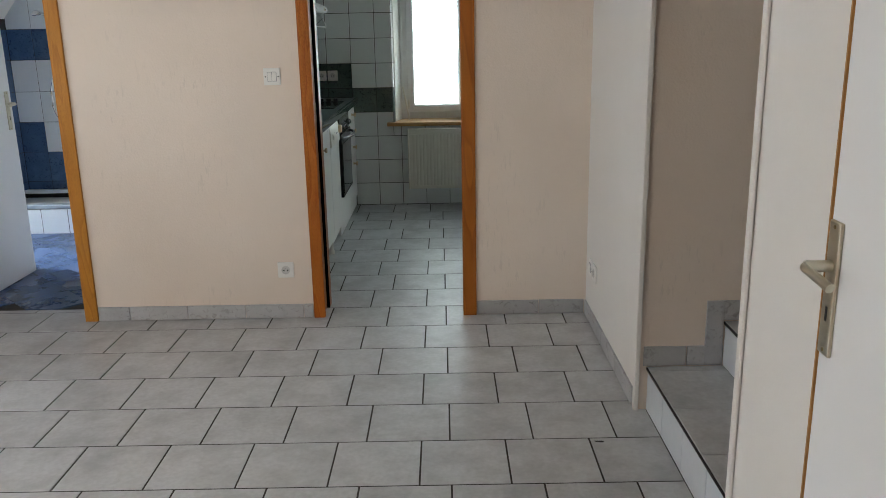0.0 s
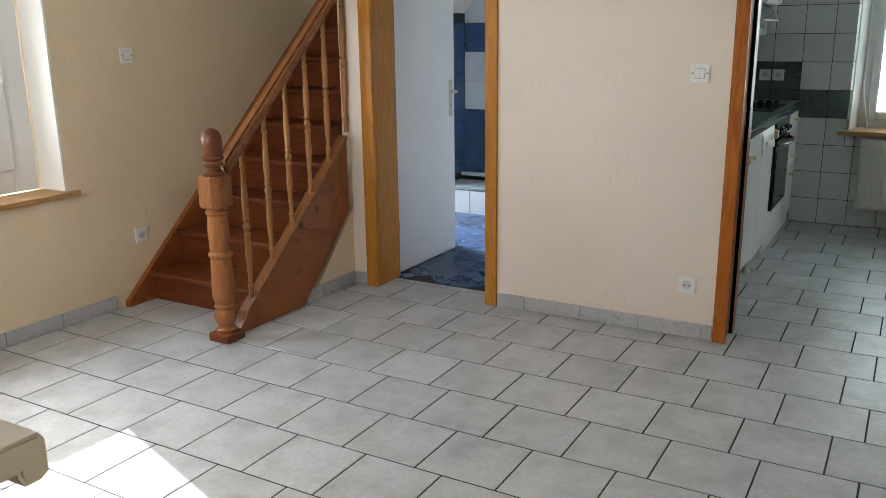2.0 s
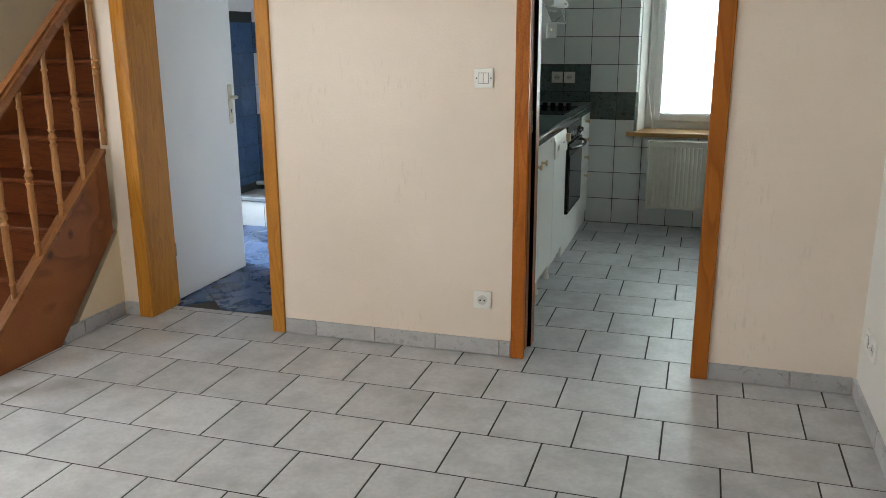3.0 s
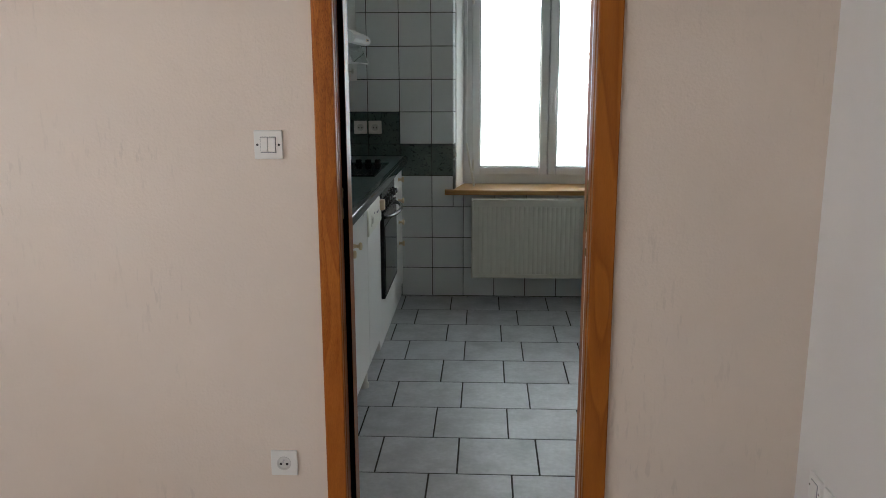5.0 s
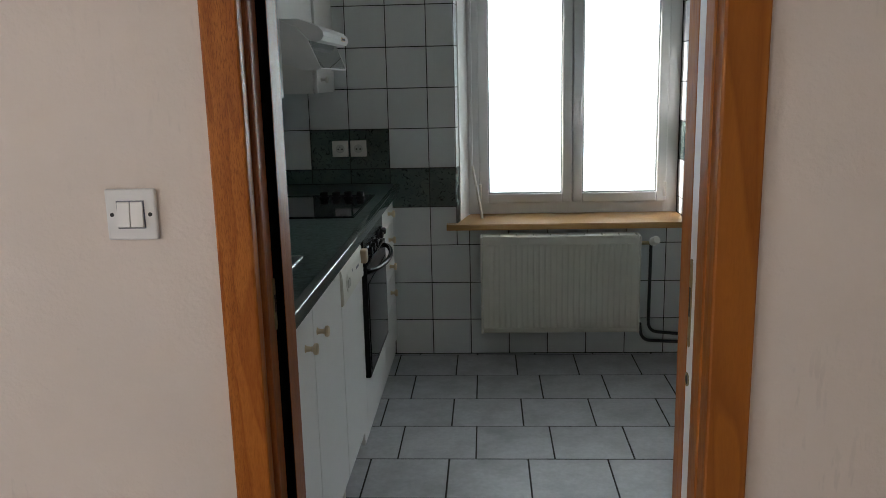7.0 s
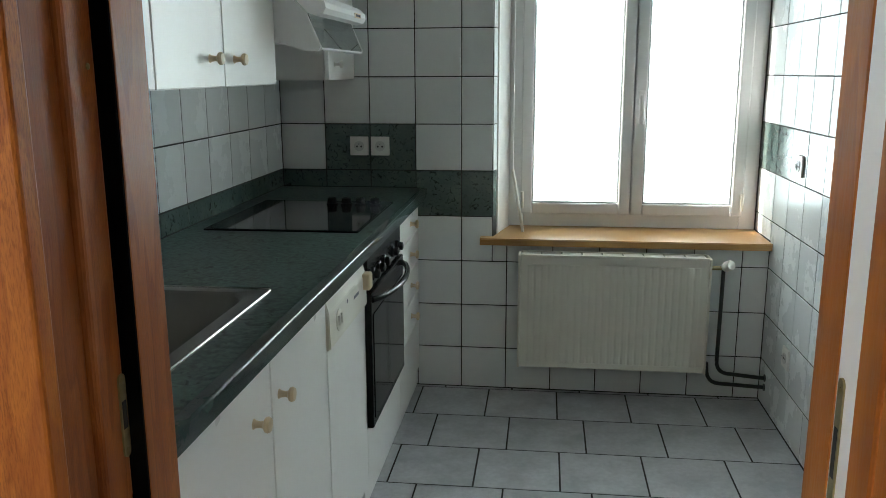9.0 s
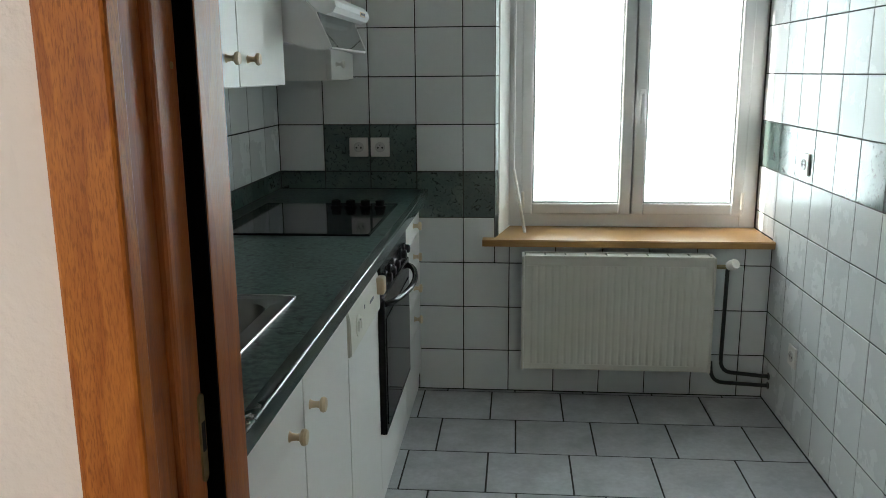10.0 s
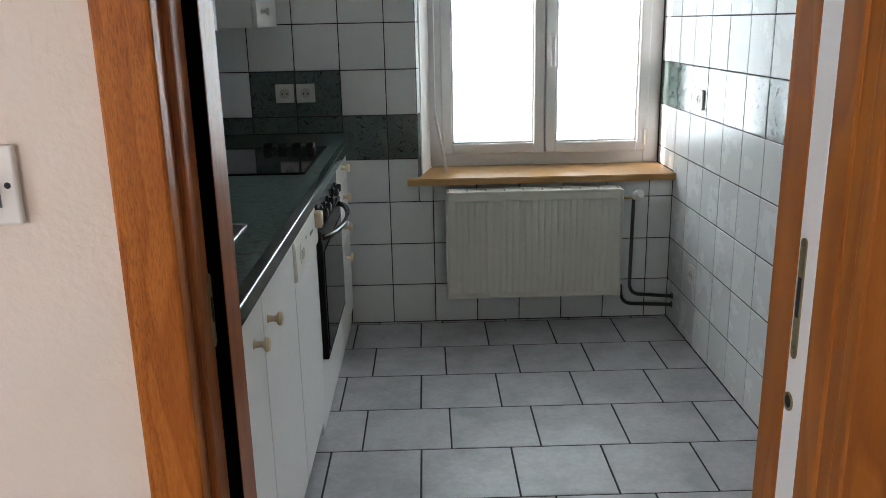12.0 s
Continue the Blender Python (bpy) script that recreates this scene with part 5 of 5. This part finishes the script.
for r, (z0, z1) in enumerate(zip(ZS, ZS[1:])):
    # back wall, seen from -y
    for i, (a, b) in enumerate(cells(K_LEFT, K_RIGHT, PITCH, 0.1985)):
        green = (r == 4) or (r == 5 and i in (1, 2))
        if r >= 4 and a > KX0 - 0.005 and z1 < KZ1 + 0.05:
            continue
        if r < 4 and z1 > KZ0 and b > KX0:
            if a < KX0:
                lay_tile(kw_back, "wall_tile", (0, K_BACK, 0), (1, 0, 0), (0, 0, 1), (a, KX0, z0, z1), WALL_TILE, 0.0042, 0.008)
                a = KX0
            lay_tile(kw_back, "wall_tile", (0, K_BACK, 0), (1, 0, 0), (0, 0, 1), (a, b, z0, KZ0), WALL_TILE, 0.0042, 0.008)
            continue
        if r >= 4 and z1 < KZ1 + 0.05:
            b = min(b, KX0)
        if r == 4 and b < 1.37:
            z0b = 0.916
        else:
            z0b = z0
        lay_tile(kw_back, "wall_tile", (0, K_BACK, 0), (1, 0, 0), (0, 0, 1), (a, b, z0b, z1), GREEN_TILE if green else WALL_TILE, 0.0042, 0.008)
    # left wall, seen from +x
    for a, b in cells(-K_BACK, -BACK, PITCH, PITCH):
        if r < 4:
            continue
        lay_tile(kw_left, "wall_tile", (K_LEFT, 0, 0), (0, 1, 0), (0, 0, 1), (-b, -a, max(z0, 0.916) if r == 4 else z0, z1), GREEN_TILE if r == 4 else WALL_TILE, 0.0042, 0.008)
    # right wall, seen from -x
    if r >= 3 and z1 < KZ1 + 0.1:
        lay_tile(kw_right, "wall_tile", (K_RIGHT, 0, 0), (0, -1, 0), (0, 0, 1), (-K_BACK - DEEP, -K_BACK, max(z0, 0.706), z1), GREEN_TILE if r == 5 else WALL_TILE, 0.0042, 0.008)
    for a, b in cells(-K_BACK, -BACK, PITCH, PITCH):
        lay_tile(kw_right, "wall_tile", (K_RIGHT, 0, 0), (0, -1, 0), (0, 0, 1), (a, b, z0, z1), GREEN_TILE if r == 5 else WALL_TILE, 0.0042, 0.008)
    # tiled strip on the splayed reveal
    if r >= 4 and z1 < KZ1 + 0.1:
        s = Vector((SPLAY, DEEP, 0)).normalized()
        lay_tile(kw_back, "wall_tile", (KX0 + 0.002, K_BACK, 0), tuple(s), (0, 0, 1), (0.002, 0.060, max(z0, 0.706), z1), GREEN_TILE if r == 4 else WALL_TILE, 0.0035, 0.006)

# ---- bathroom wall tiles ----
for z0, z1, kind in ((0.22, 0.285, "b"), (0.285, 0.53, "b"), (0.53, 0.776, "m"), (0.776, 1.021, "w"), (1.021, 1.272, "w"), (1.272, 1.512, "b"), (1.512, 1.758, "w"), (1.758, 2.003, "w"), (2.003, 2.25, "w")):
    for i, (a, b) in enumerate(cells(B_LEFT, -0.60, 0.200, 0.200)):
        blue = kind == "b" or (kind == "m" and i == 0)
        lay_tile(bw_back, "wall_tile", (0, B_BACK, 0), (1, 0, 0), (0, 0, 1), (a, b, z0, z1), BATH_BLUE if blue else BATH_WHITE, 0.003, 0.008)
    for a, b in cells(6.32, B_BACK, 0.200, 0.16):
        if z1 < 1.6:
            lay_tile(bw_left, "wall_tile", (B_LEFT, 0, 0), (0, 1, 0), (0, 0, 1), (a, b, z0, z1), BATH_BLUE, 0.003, 0.008)
